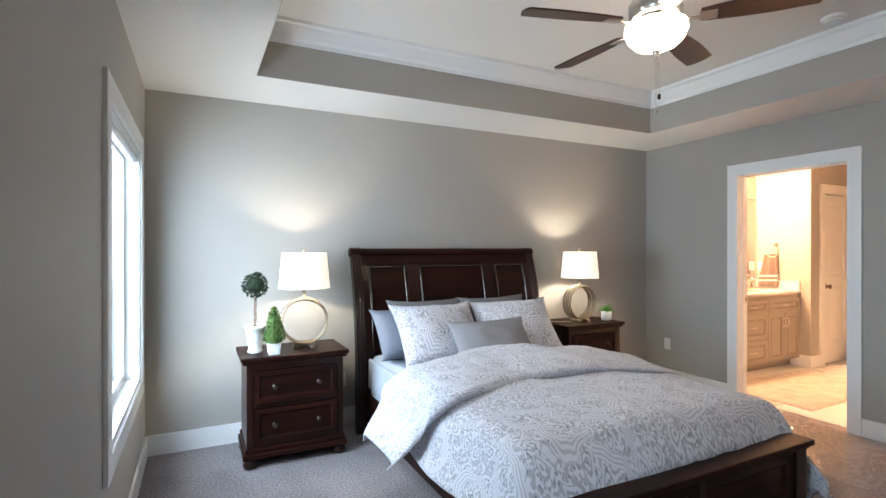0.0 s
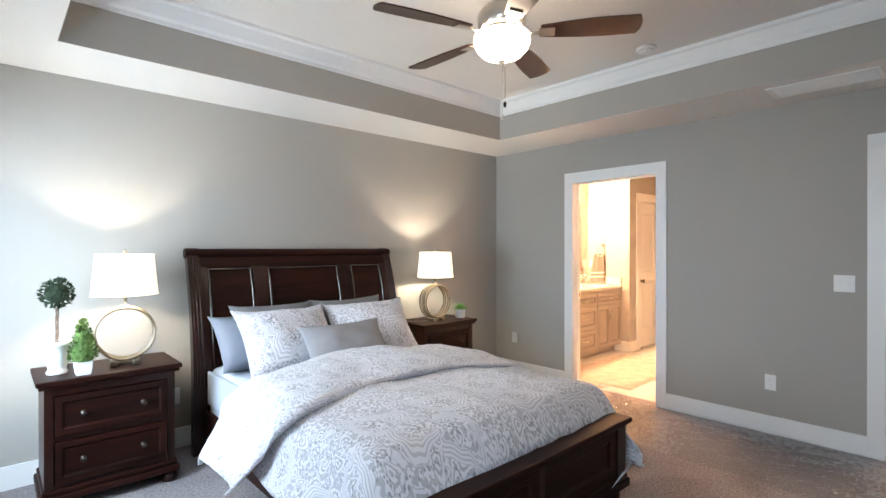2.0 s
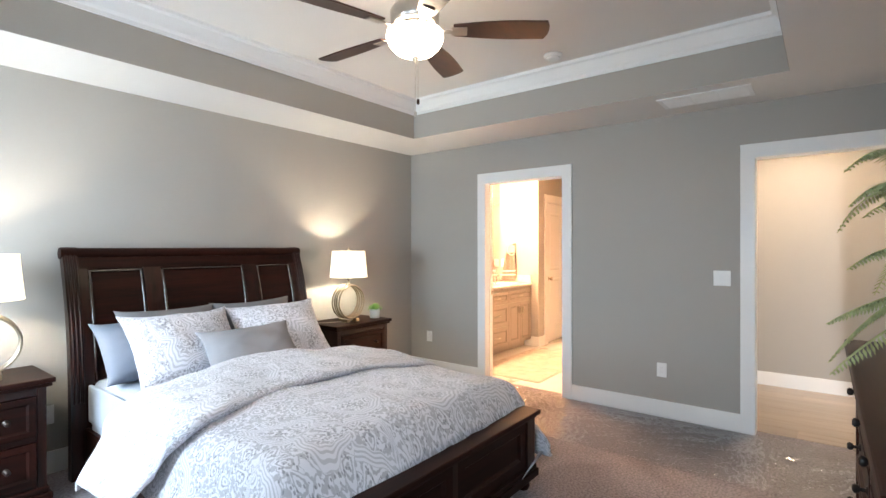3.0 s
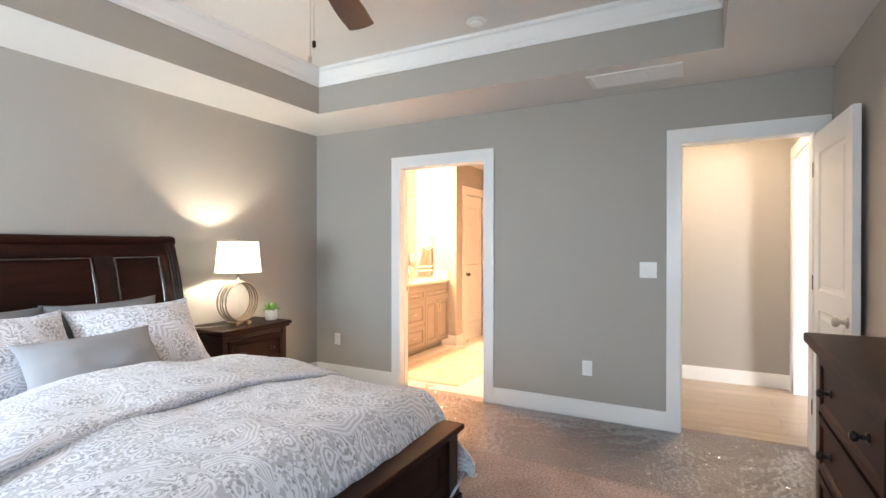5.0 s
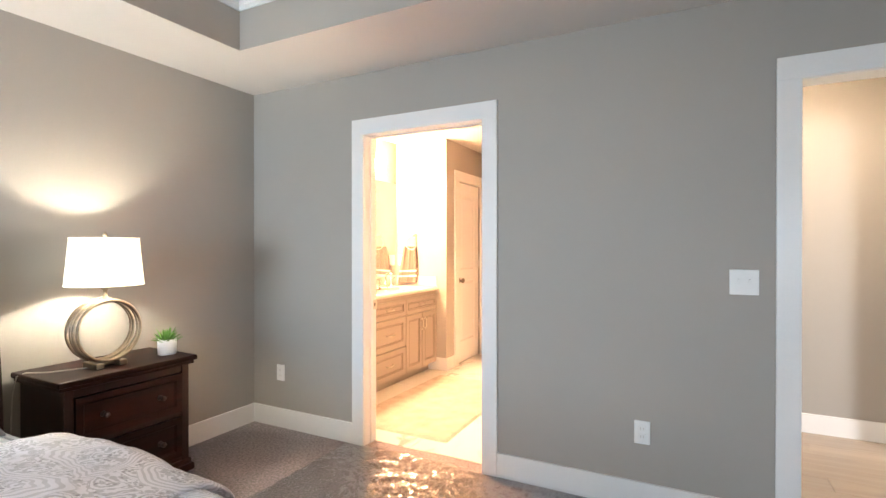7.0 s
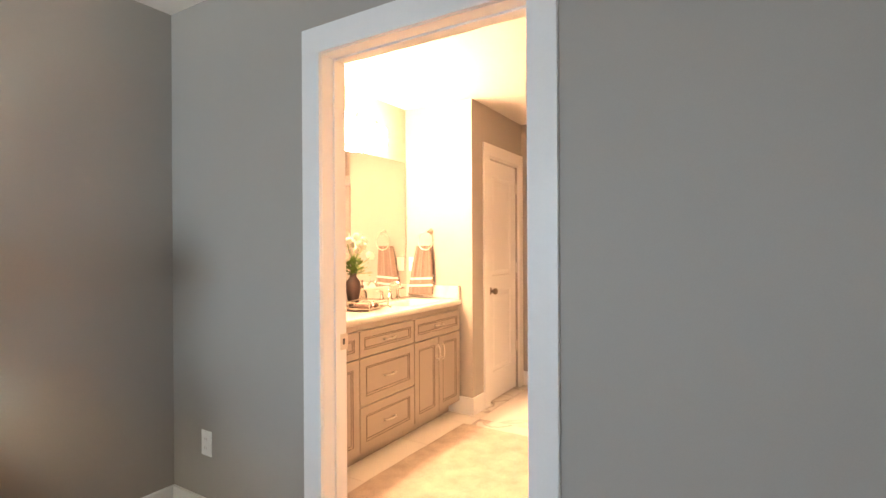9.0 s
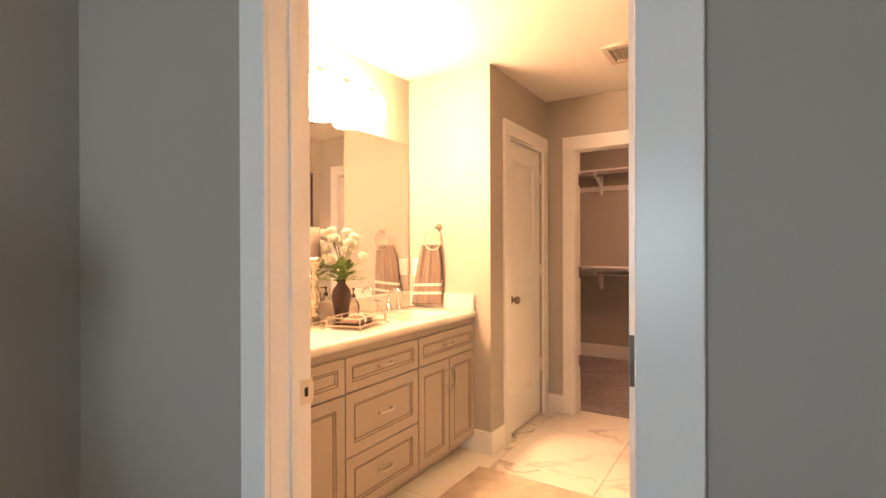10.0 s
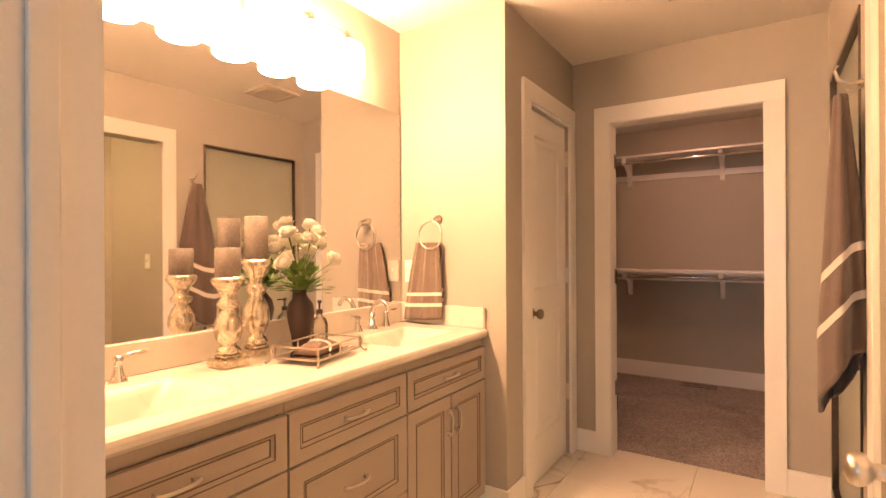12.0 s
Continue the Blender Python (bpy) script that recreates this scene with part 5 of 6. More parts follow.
# ---- clear film laid over the carpet ----


def film_at(u, v):
    x, y = 3.81 + 0.955 * u, -0.26 + 3.26 * v
    x += 0.012 * noise.noise((y * 3, 0, 2)) * (1 - u)
    w = 0.6 + 0.6 * noise.noise((x * 0.9, y * 0.9, 7.0))
    a = (1 - abs(noise.noise((x * 7 + 3 * y, y * 4, 1.0)))) ** 4
    b = (1 - abs(noise.noise((x * 15, y * 19 - 4 * x, 3.0)))) ** 3
    c = (1 - abs(noise.noise((x * 24 + 5 * y, y * 27, 9.0)))) ** 2
    z = 0.003 + 0.012 * w * a + 0.010 * w * b + 0.005 * (0.35 + w) * c + 0.001 * noise.noise((x * 45, y * 40, 5.0))
    return (x, y, max(0.003, z))


film = tagged(part("floor_film", sheet(120, 410, film_at), FILM, smooth=True), "crinkled clear plastic film protecting the carpet", "plastic film")
film.visible_shadow = False

# ---- bathroom vanity ----
VF = 3.42            # cabinet front
VTOP, VBOT = 0.850, 0.10


def glaze_ring(bm, x0, x1, z0, z1, y, w=0.0028):
    box(bm, x0, x1, y - 0.0006, y + 0.001, z0, z0 + w)
    box(bm, x0, x1, y - 0.0006, y + 0.001, z1 - w, z1)
    box(bm, x0, x0 + w, y - 0.0006, y + 0.001, z0 + w, z1 - w)
    box(bm, x1 - w, x1, y - 0.0006, y + 0.001, z0 + w, z1 - w)


def cabinet_front(name, owner, x0, x1, z0, z1, handle):
    """A glazed, framed drawer front or door with its pull; the cabinet's front is y = 0."""
    g = 0.004
    x0, x1, z0, z1 = x0 + g, x1 - g, z0 + g, z1 - g
    rail = 0.040 if z1 - z0 < 0.2 else 0.052
    f = part(name, panel_front(bmesh.new(), x0, x1, z0, z1, -0.019, 0.019, rail, 0.007, 0.010, 0.0), VANITY, owner)
    bm = bmesh.new()
    glaze_ring(bm, x0 + rail - 0.001, x1 - rail + 0.001, z0 + rail - 0.001, z1 - rail + 0.001, -0.0188)
    glaze_ring(bm, x0 + rail + 0.011, x1 - rail - 0.011, z0 + rail + 0.011, z1 - rail - 0.011, -0.0125, 0.0035)
    part("glaze_line", bm, GLAZE, f)
    if handle == "h":
        part("pull", bar_handle(bmesh.new(), (x0 + x1) / 2, (z0 + z1) / 2, 0.060, -0.012), NICKEL, f, "nickel bow pull", smooth=True)
    else:
        xx = x1 - 0.028 if handle == "r" else x0 + 0.028
        part("pull", bar_handle(bmesh.new(), xx, z1 - 0.11, 0.060, -0.019, True), NICKEL, f, "nickel bow pull", smooth=True)
    return f


def vanity_unit(x0, x1, drawers, label):
    w = x1 - x0
    c = thing("vanity_cabinet", (x0, VF, 0), label, "cabinet", "vanity cabinets")
    dp = BN - VF - 0.002
    for nm, b in (("side_panel", (0.001, 0.018, 0.0, dp, VBOT, VTOP - 0.002)), ("side_panel", (w - 0.018, w - 0.001, 0.0, dp, VBOT, VTOP - 0.002)), ("back_panel", (0.018, w - 0.018, dp - 0.012, dp, VBOT, VTOP - 0.002)), ("bottom_panel", (0.018, w - 0.018, 0.0, dp - 0.012, VBOT, VBOT + 0.018)), ("top_rail", (0.018, w - 0.018, 0, 0.018, 0.812, VTOP - 0.002)), ("face_panel", (0.018, w - 0.018, 0.012, 0.018, VBOT + 0.018, 0.812))):
        part(nm, boxes(b), VANITY, c)
    part("toe_kick", boxes((0.001, w - 0.001, 0.08, dp, 0.0, VBOT - 0.001)), VANITY, c)
    if drawers:
        for z0, z1 in ((0.652, 0.812), (0.366, 0.652), (VBOT, 0.366)):
            cabinet_front("drawer", c, 0, w, z0, z1, "h")
    else:
        cabinet_front("drawer", c, 0, w, 0.652, 0.812, "h")
        cabinet_front("door", c, 0, w / 2, VBOT, 0.652, "r")
        cabinet_front("door", c, w / 2, w, VBOT, 0.652, "l")
    return c


vanity_unit(BX + 0.04, 5.578, False, "taupe glazed sink cabinet with two doors under a drawer")
vanity_unit(5.578, 6.131, True, "taupe glazed cabinet with three drawers")
vanity_unit(6.131, PIER_X - 0.004, False, "taupe glazed sink cabinet with two doors under a drawer")

TOPZ = 0.89
top = thing("countertop", (BX, BN, TOPZ), "cream cultured marble vanity top with two moulded sinks", "countertop")
tw = PIER_X - BX
BASINS = ((0.08, 0.56, -0.435, -0.145), (1.28, 1.71, -0.42, -0.15))


def top_at(u, v):
    x, y = 0.002 + (tw - 0.004) * u, -0.495 + 0.493 * v
    z = 0.0
    for a, b, c, d in BASINS:
        slope = 0.17
        e = min((x - a) / 0.045, (b - x) / slope, (y - c) / 0.045, (d - y) / 0.06)
        if e > 0:
            k = min(1.0, e)
            z = -0.125 * (k * k * (3 - 2 * k) * 0.35 + 0.65 * k)
    return (x, y, z)


part("slab", sheet(170, 44, top_at), COUNTER, top, smooth=True)
nose = [(-0.495, 0.0), (-0.515, -0.001), (-0.523, -0.006), (-0.527, -0.016), (-0.525, -0.030), (-0.518, -0.040), (-0.495, -0.040)]
part("front_edge", extrude(bmesh.new(), nose, "x", 0.002, tw - 0.002), COUNTER, top)
part("backsplash", boxes((0.002, tw - 0.024, -0.022, -0.001, 0.001, 0.105), bevel=0.004), COUNTER, top)
part("side_splash", boxes((tw - 0.022, tw - 0.002, -0.515, -0.001, 0.001, 0.105), bevel=0.004), COUNTER, top)
for a, b, c, d in BASINS:
    part("drain", lathe(bmesh.new(), ((0.024, 0), (0.022, 0.004), (0.010, 0.005)), 20, ((a + b) / 2 - 0.07, (c + d) / 2, -0.125)), CHROME, top, smooth=True)


def faucet(x, y):
    f = thing("faucet", (x, y, TOPZ), "chrome two-handle faucet with an arched spout", "faucet", "vanity faucets")
    pts = [(0, 0, 0.03)] + [(0, -0.055 + 0.055 * math.cos(a), 0.07 + 0.055 * math.sin(a) * 1.3) for a in [math.pi * i / 12 for i in range(11)]]
    part("spout", tube(bmesh.new(), pts, [0.016] + [0.014 - 0.0004 * i for i in range(11)], 12), CHROME, f, smooth=True)
    part("base", lathe(bmesh.new(), ((0.027, 0), (0.025, 0.008), (0.017, 0.02), (0.014, 0.05)), 20), CHROME, f, smooth=True)
    for s in (-1, 1):
        h = part("handle", lathe(bmesh.new(), ((0.026, 0), (0.024, 0.008), (0.015, 0.03), (0.011, 0.06), (0.015, 0.072), (0.006, 0.082)), 18, (s * 0.10, 0, 0)), CHROME, f, smooth=True)
        part("lever", tube(bmesh.new(), [(s * 0.10, 0, 0.072), (s * 0.135, -0.006, 0.082), (s * 0.175, -0.010, 0.084)], [0.007, 0.006, 0.004], 8), CHROME, h, smooth=True)
    return f


fc = faucet(5.235, 3.85)
copy_thing(fc, pose(6.445, 3.85, TOPZ))

mir = thing("wall_mirror", (BX, BN, 0), "large frameless mirror above the vanity", "mirror")
part("glass", boxes((0.05, PIER_X - BX - 0.012, -0.007, -0.001, 0.994, 2.0)), MIRROR, mir)
for x in (0.6, 1.3):
    part("clip", boxes((x - 0.008, x + 0.008, -0.011, -0.0075, 1.990, 2.004)), CHROME, mir)

# vanity light: a bar with six glowing glass jars
vl = thing("vanity_light", (6.235, 3.80, 2.22), "nickel bar light with six glowing glass shades", "wall light")
part("bar", tube(bmesh.new(), [(0.05, 0, 0), (-1.09, 0, 0)], 0.006, 8), NICKEL, vl)
part("back_plate", box(bmesh.new(), -0.60, -0.44, 0.096, 0.1145, -0.06, 0.06, 0.006), NICKEL, vl)
for x in (-0.57, -0.47):
    part("arm", tube(bmesh.new(), [(x, 0.1, -0.01), (x, 0.05, 0.02), (x, 0.0, 0.0)], 0.006, 8), NICKEL, vl)
for i in range(6):
    x = -0.208 * i
    h = part("holder", lathe(bmesh.new(), ((0.030, -0.030), (0.032, -0.022), (0.014, -0.014), (0.012, 0.010), (0.008, 0.016)), 16, (x, 0, 0)), NICKEL, vl, smooth=True)
    part("shade", lathe(bmesh.new(), ((0.030, -0.186), (0.066, -0.184), (0.073, -0.176), (0.074, -0.12), (0.072, -0.060), (0.054, -0.040), (0.028, -0.030)), 26, (x, 0, 0)), BULB, h, "glowing white glass shade", smooth=True)


# candlesticks
def candlestick(at, s, candle_h, label):
    c = thing("candlestick", at, label, "candle holder", "mercury glass candlesticks")
    b = box(bmesh.new(), -0.050, 0.050, -0.050, 0.050, 0, 0.030, 0.008)
    box(b, -0.034, 0.034, -0.034, 0.034, 0.030, 0.042, 0.006)
    part("plinth", b, MERCURY, c)
    pr = ((0.030, 0.042), (0.036, 0.050), (0.030, 0.062), (0.021, 0.068), (0.033, 0.085), (0.041, 0.112), (0.039, 0.140), (0.028, 0.165), (0.019, 0.180), (0.029, 0.188), (0.034, 0.197), (0.028, 0.207), (0.020, 0.217), (0.030, 0.240), (0.045, 0.260), (0.048, 0.270), (0.044, 0.280), (0.030, 0.281))
    part("stem", lathe(bmesh.new(), [(1.12 * r, 0.042 + (z - 0.042) * s) for r, z in pr], 24), MERCURY, c, smooth=True)
    zt = 0.042 + 0.239 * s
    cd = part("candle", lathe(bmesh.new(), ((0.039, zt), (0.041, zt + 0.002), (0.041, zt + candle_h - 0.003), (0.038, zt + candle_h), (0.010, zt + candle_h - 0.004)), 24), CANDLE, c, "mottled grey pillar candle", smooth=True)
    part("wick", tube(bmesh.new(), [(0, 0, zt + candle_h - 0.005), (0.002, 0, zt + candle_h + 0.008)], 0.0012, 5), BLACKISH, cd)
    return c


candlestick((5.632, 3.765, TOPZ), 1.07, 0.096, "shorter mercury glass candlestick with a grey candle")
candlestick((5.785, 3.825, TOPZ), 1.30, 0.155, "taller mercury glass candlestick with a grey candle")

# vase of flowers
va = thing("flower_vase", (5.955, 3.785, TOPZ), "dark plum vase of white flowers with green leaves", "flower vase")
part("vase", lathe(bmesh.new(), ((0.022, 0), (0.026, 0.004), (0.030, 0.04), (0.040, 0.09), (0.044, 0.115), (0.038, 0.145), (0.020, 0.168), (0.017, 0.178), (0.022, 0.188), (0.019, 0.189)), 28), VASE, va, smooth=True)
random.seed(21)
HEADS = ((-0.075, -0.02, 0.395), (0.035, -0.06, 0.40), (0.00, -0.04, 0.335), (0.115, 0.02, 0.36), (-0.045, 0.03, 0.43), (0.075, 0.03, 0.425), (-0.10, 0.02, 0.34), (0.155, -0.02, 0.30), (0.03, 0.05, 0.37), (-0.02, -0.08, 0.375), (-0.115, -0.04, 0.29))
for hx, hy, hz in HEADS:
    hx, hy, hz = 0.82 * hx, 0.82 * hy, 0.17 + (hz - 0.17) * 0.88
    s = part("stem", tube(bmesh.new(), [(0, 0, 0.17), (hx * 0.4, hy * 0.4, 0.17 + (hz - 0.17) * 0.55), (hx, hy, hz - 0.008)], 0.002, 5), BOXWOOD, va)
    bm = bmesh.new()
    out = Vector((hx, hy, 0.12)).normalized()
    for ring, n, ln, el in ((-1, 11, 0.028, -0.35), (0, 12, 0.034, 0.05), (1, 12, 0.034, 0.45), (2, 11, 0.031, 0.8), (3, 9, 0.028, 1.1), (4, 6, 0.026, 1.4)):
        for k in range(n):
            a = 2 * math.pi * (k + 0.37 * ring) / n + random.uniform(-0.15, 0.15)
            d = Vector((math.cos(a) * math.cos(el), math.sin(a) * math.cos(el), math.sin(el)))
            d.rotate(Vector((0, 0, 1)).rotation_difference(out))
            leaf_card(bm, (hx, hy, hz), d, out, 0.86 * ln * random.uniform(0.9, 1.12), 0.021, 0.45)
    part("flower", bm, PETAL, s, "white ruffled flower")
bm = bmesh.new()
for i in range(110):
    a, el = random.uniform(0, 6.283), random.uniform(-0.1, 1.2)
    d = Vector((math.cos(a) * math.cos(el), math.sin(a) * math.cos(el), math.sin(el)))
    leaf_card(bm, Vector((0, 0, 0.185)) + d * random.uniform(0.0, 0.085), d, (0, 0, 1), random.uniform(0.028, 0.050), 0.014)
part("foliage", bm, BOXWOOD, va, smooth=False)
va.scale = (1.22, 1.22, 1.22)
# soap bottle
sb = thing("soap_dispenser", (6.065, 3.80, TOPZ), "clear glass soap dispenser with a metal pump", "soap dispenser")
part("bottle", lathe(bmesh.new(), ((0.030, 0), (0.034, 0.005), (0.034, 0.08), (0.028, 0.10), (0.012, 0.115), (0.012, 0.125)), 22), clear("bottle_glass", (0.96, 0.94, 0.90), 0.03, 0.90), sb, smooth=True)
part("pump", tube(lathe(bmesh.new(), ((0.013, 0.125), (0.013, 0.140), (0.004, 0.143), (0.004, 0.165), (0.009, 0.168), (0.008, 0.178)), 14), [(0, 0, 0.172), (-0.02, -0.025, 0.170)], 0.0035, 6), BRONZE, sb, smooth=True)
# metal tray with folded cloth
tr = thing("vanity_tray", (5.885, 3.61, TOPZ), "low silver wire tray with curled feet", "tray", rz=12)
part("plate", box(bmesh.new(), -0.125, 0.125, -0.085, 0.085, 0.018, 0.022, 0.001), MIRROR, tr)
for z, r in ((0.020, 0.004), (0.058, 0.0035)):
    part("rail", tube(bmesh.new(), [(-0.13, -0.09, z), (0.13, -0.09, z), (0.13, 0.09, z), (-0.13, 0.09, z)], r, 6, closed=True), TRAYMETAL, tr)
for x in (-0.13, 0.0, 0.13):
    for y in (-0.09, 0.09):
        part("post", tube(bmesh.new(), [(x, y, 0.018), (x, y, 0.060)], 0.003, 6), TRAYMETAL, tr)
for x in (-0.13, 0.13):
    for y in (-0.09, 0.09):
        sx, sy = (1 if x > 0 else -1), (1 if y > 0 else -1)
        part("foot", tube(bmesh.new(), [(x, y, 0.064), (x + sx * 0.008, y + sy * 0.005, 0.045), (x + sx * 0.004, y + sy * 0.003, 0.022), (x + sx * 0.014, y + sy * 0.01, 0.008), (x + sx * 0.022, y + sy * 0.015, 0.004), (x + sx * 0.024, y + sy * 0.016, 0.012)], 0.0038, 6), TRAYMETAL, tr)


def folded(u, v):
    a, b = 2 * u - 1, 2 * v - 1
    return (0.085 * a, 0.050 * b, 0.026 + 0.034 * max(0, (1 - abs(a) ** 3) * (1 - abs(b) ** 2.5)) ** 0.5 + 0.005 * noise.noise((a * 4, b * 4, 0)))


cl = thing("folded_washcloth", (5.885, 3.61, TOPZ), "rolled taupe washcloth with a white ribbon in the tray", "washcloth", rz=14)
part("cloth", sheet(26, 18, folded, 0.004), TOWEL, cl, smooth=True)
part("ribbon", tube(bmesh.new(), [(-0.005 + 0.01 * math.sin(k), 0.052 * math.cos(math.pi * k / 10), 0.028 + 0.036 * math.sin(math.pi * k / 10)) for k in range(11)], 0.005, 6), STRIPE, cl)


# ---- towels ----
def towel_material(name, ground, stripes):
    """Terry cloth with woven stripes at fixed heights below its top."""
    m, nt, b, L = nodes_of(name)
    tc, sep = nt.nodes.new("ShaderNodeTexCoord"), nt.nodes.new("ShaderNodeSeparateXYZ")
    uvm = nt.nodes.new("ShaderNodeUVMap")
    uvm.uv_map = "map"
    L.new(uvm.outputs[0], sep.inputs[0])
    n, n2 = nt.nodes.new("ShaderNodeTexNoise"), nt.nodes.new("ShaderNodeTexNoise")
    n.inputs["Scale"].default_value, n.inputs["Detail"].default_value = 380.0, 3
    n2.inputs["Scale"].default_value = 14.0
    L.new(tc.outputs["Object"], n.inputs[0])
    L.new(tc.outputs["Object"], n2.inputs[0])
    mask = None
    for c, half in stripes:
        d = math_node(nt, L, "LESS_THAN", math_node(nt, L, "ABSOLUTE", math_node(nt, L, "SUBTRACT", sep.outputs[1], c)), half)
        mask = d if mask is None else math_node(nt, L, "MAXIMUM", mask, d)
    var = nt.nodes.new("ShaderNodeMapRange")
    var.inputs[3].default_value, var.inputs[4].default_value = 0.8, 1.2
    L.new(math_node(nt, L, "MULTIPLY", math_node(nt, L, "ADD", n.outputs[0], n2.outputs[0]), 0.5), var.inputs[0])
    g = node_mix(nt, L, (*ground, 1), var.outputs[0], 1.0, "MULTIPLY")
    L.new(node_mix(nt, L, g, (0.66, 0.62, 0.58, 1), mask), b.inputs["Base Color"])
    b.inputs["Roughness"].default_value = 0.95
    b.inputs["Sheen Weight"].default_value = 0.3
    bp = nt.nodes.new("ShaderNodeBump")
    bp.inputs["Strength"].default_value, bp.inputs["Distance"].default_value = 0.9, 0.004
    L.new(n.outputs[0], bp.inputs["Height"])
    L.new(bp.outputs[0], b.inputs["Normal"])
    return m


HANDMAT = towel_material("hand_towel_terry", (0.135, 0.102, 0.086), ((0.19, 0.022), (0.33, 0.022)))
BATHTOWEL = towel_material("bath_towel_terry", (0.082, 0.057, 0.050), ((0.215, 0.016), (0.395, 0.016)))
rg = thing("towel_ring", (PIER_X, 3.70, 1.415), "brushed nickel towel ring on the wall", "towel ring")
part("post", tube(bmesh.new(), [(0, -0.03, 0.012), (-0.012, -0.03, 0.012), (-0.014, -0.03, 0.012), (-0.050, -0.03, 0.004), (-0.058, -0.03, 0.002)], [0.024, 0.022, 0.010, 0.009, 0.008], 12), NICKEL, rg, smooth=True)
part("ring", tube(bmesh.new(), circle((-0.048, -0.01, -0.068), 0.070, "x", 36), 0.0045, 8, closed=True), NICKEL, rg, smooth=True)


def hand_towel(u, v):
    """Two layers gathered at the ring and widening downwards; u runs across, v from the hem up."""
    z = 0.915 + 0.395 * v
    wide = 0.120 - 0.048 * v ** 1.5
    a = 2 * u - 1
    pleat = 0.007 * math.sin(a * 8 + 0.6) * (0.25 + 0.75 * v) + 0.002 * math.sin(a * 17)
    return (PIER_X - 0.042 - pleat - 0.018 * (1 - v) * (1 - a * a), 3.715 + 0.03 * (1 - v) - wide * a, z + 0.008 * (1 - v) * a)


ht = tagged(part("hand_towel", sheet(48, 30, hand_towel, 0.010), HANDMAT, smooth=True), "tan hand towel with two white stripes on the ring", "towel")


def back_layer(u, v):
    x, y, z = hand_towel(u * 0.9, v)
    return (min(PIER_X - 0.006, x + 0.026), y - 0.016, z + 0.03 * (1 - v))


ht2 = part("back_fold", sheet(30, 20, back_layer, 0.006), HANDMAT, ht, smooth=True)

hk = thing("towel_hook", (6.68, BS, 1.80), "brushed nickel robe hook on the wall", "hook")
part("plate", lathe(bmesh.new(), ((0.020, 0), (0.018, 0.006)), 18), NICKEL, hk)
hk.children[0].matrix_local = pose(0, 0.0, 0, -90, 0, 0)
part("arm", tube(bmesh.new(), [(0, 0.004, 0), (0, 0.04, -0.005), (0, 0.07, 0.015), (0, 0.078, 0.045), (0, 0.070, 0.060)], [0.007, 0.006, 0.006, 0.005, 0.006], 8), NICKEL, hk, smooth=True)
part("lower_arm", tube(bmesh.new(), [(0, 0.004, -0.01), (0, 0.03, -0.03), (0, 0.05, -0.02)], 0.005, 8), NICKEL, hk, smooth=True)


def bath_towel(u, v):
    """Hung by one point: narrow at the hook, full folds below, with a slanting hem."""
    t = 1 - v
    z = 1.765 - (0.93 + 0.13 * math.cos(2 * math.pi * u - 0.8)) * t
    wide = 0.030 + 0.115 * min(1, t * 1.5) ** 0.8 + 0.02 * t
    a = 2 * math.pi * u
    r = 1 + 0.16 * math.sin(3 * a + 0.7) * t + 0.07 * math.sin(7 * a)
    x = 6.69 + wide * math.cos(a) * r
    y = BS + 0.062 + (0.018 + 0.050 * min(1, t * 1.3)) * math.sin(a) * r
    return (x, max(BS + 0.012, y), z)


bt = tagged(part("bath_towel", sheet(72, 44, bath_towel, 0.008), BATHTOWEL, smooth=True), "dark taupe bath towel with two pale stripes on a hook", "towel")

# ---- shower behind its framed glass ----
structure("shower_wall", boxes((SH0 - 0.055, SH0 - 0.045, BS - 1.0, BS - T, 0, H), (SH1 + 0.045, SH1 + 0.055, BS - 1.0, BS - T, 0, H), (SH0 - 0.045, SH1 + 0.045, BS - 1.01, BS - 1.0, 0, H)), GROUT, "grouted wall of the shower", "wall")
structure("shower_floor", boxes((SH0 - 0.045, SH1 + 0.045, BS - 1.0, BS - T, 0.0, 0.03)), SUBWAY, "white shower pan", "floor")
sg = thing("shower_door", (SH0, BS, 0.10), "framed glass shower door with chrome edges", "shower door")
sw, shh = SH1 - SH0, 1.98
part("frame", boxes((0, 0.016, -0.05, 0.006, 0, shh), (sw - 0.016, sw, -0.05, 0.006, 0, shh), (0.022, sw - 0.022, -0.05, 0.006, shh - 0.022, shh), (0.022, sw - 0.022, -0.05, 0.006, 0, 0.03), bevel=0.002), BRONZE, sg)
pn = part("pane", boxes((0.016, sw - 0.016, -0.026, -0.020, 0.03, shh - 0.022)), SHOWERPANE, sg)
pn.visible_shadow = False
part("handle", tube(bmesh.new(), [(0.09, -0.02, 0.75), (0.09, 0.035, 0.76), (0.09, 0.035, 0.92), (0.09, -0.02, 0.93)], 0.007, 8), CHROME, sg)

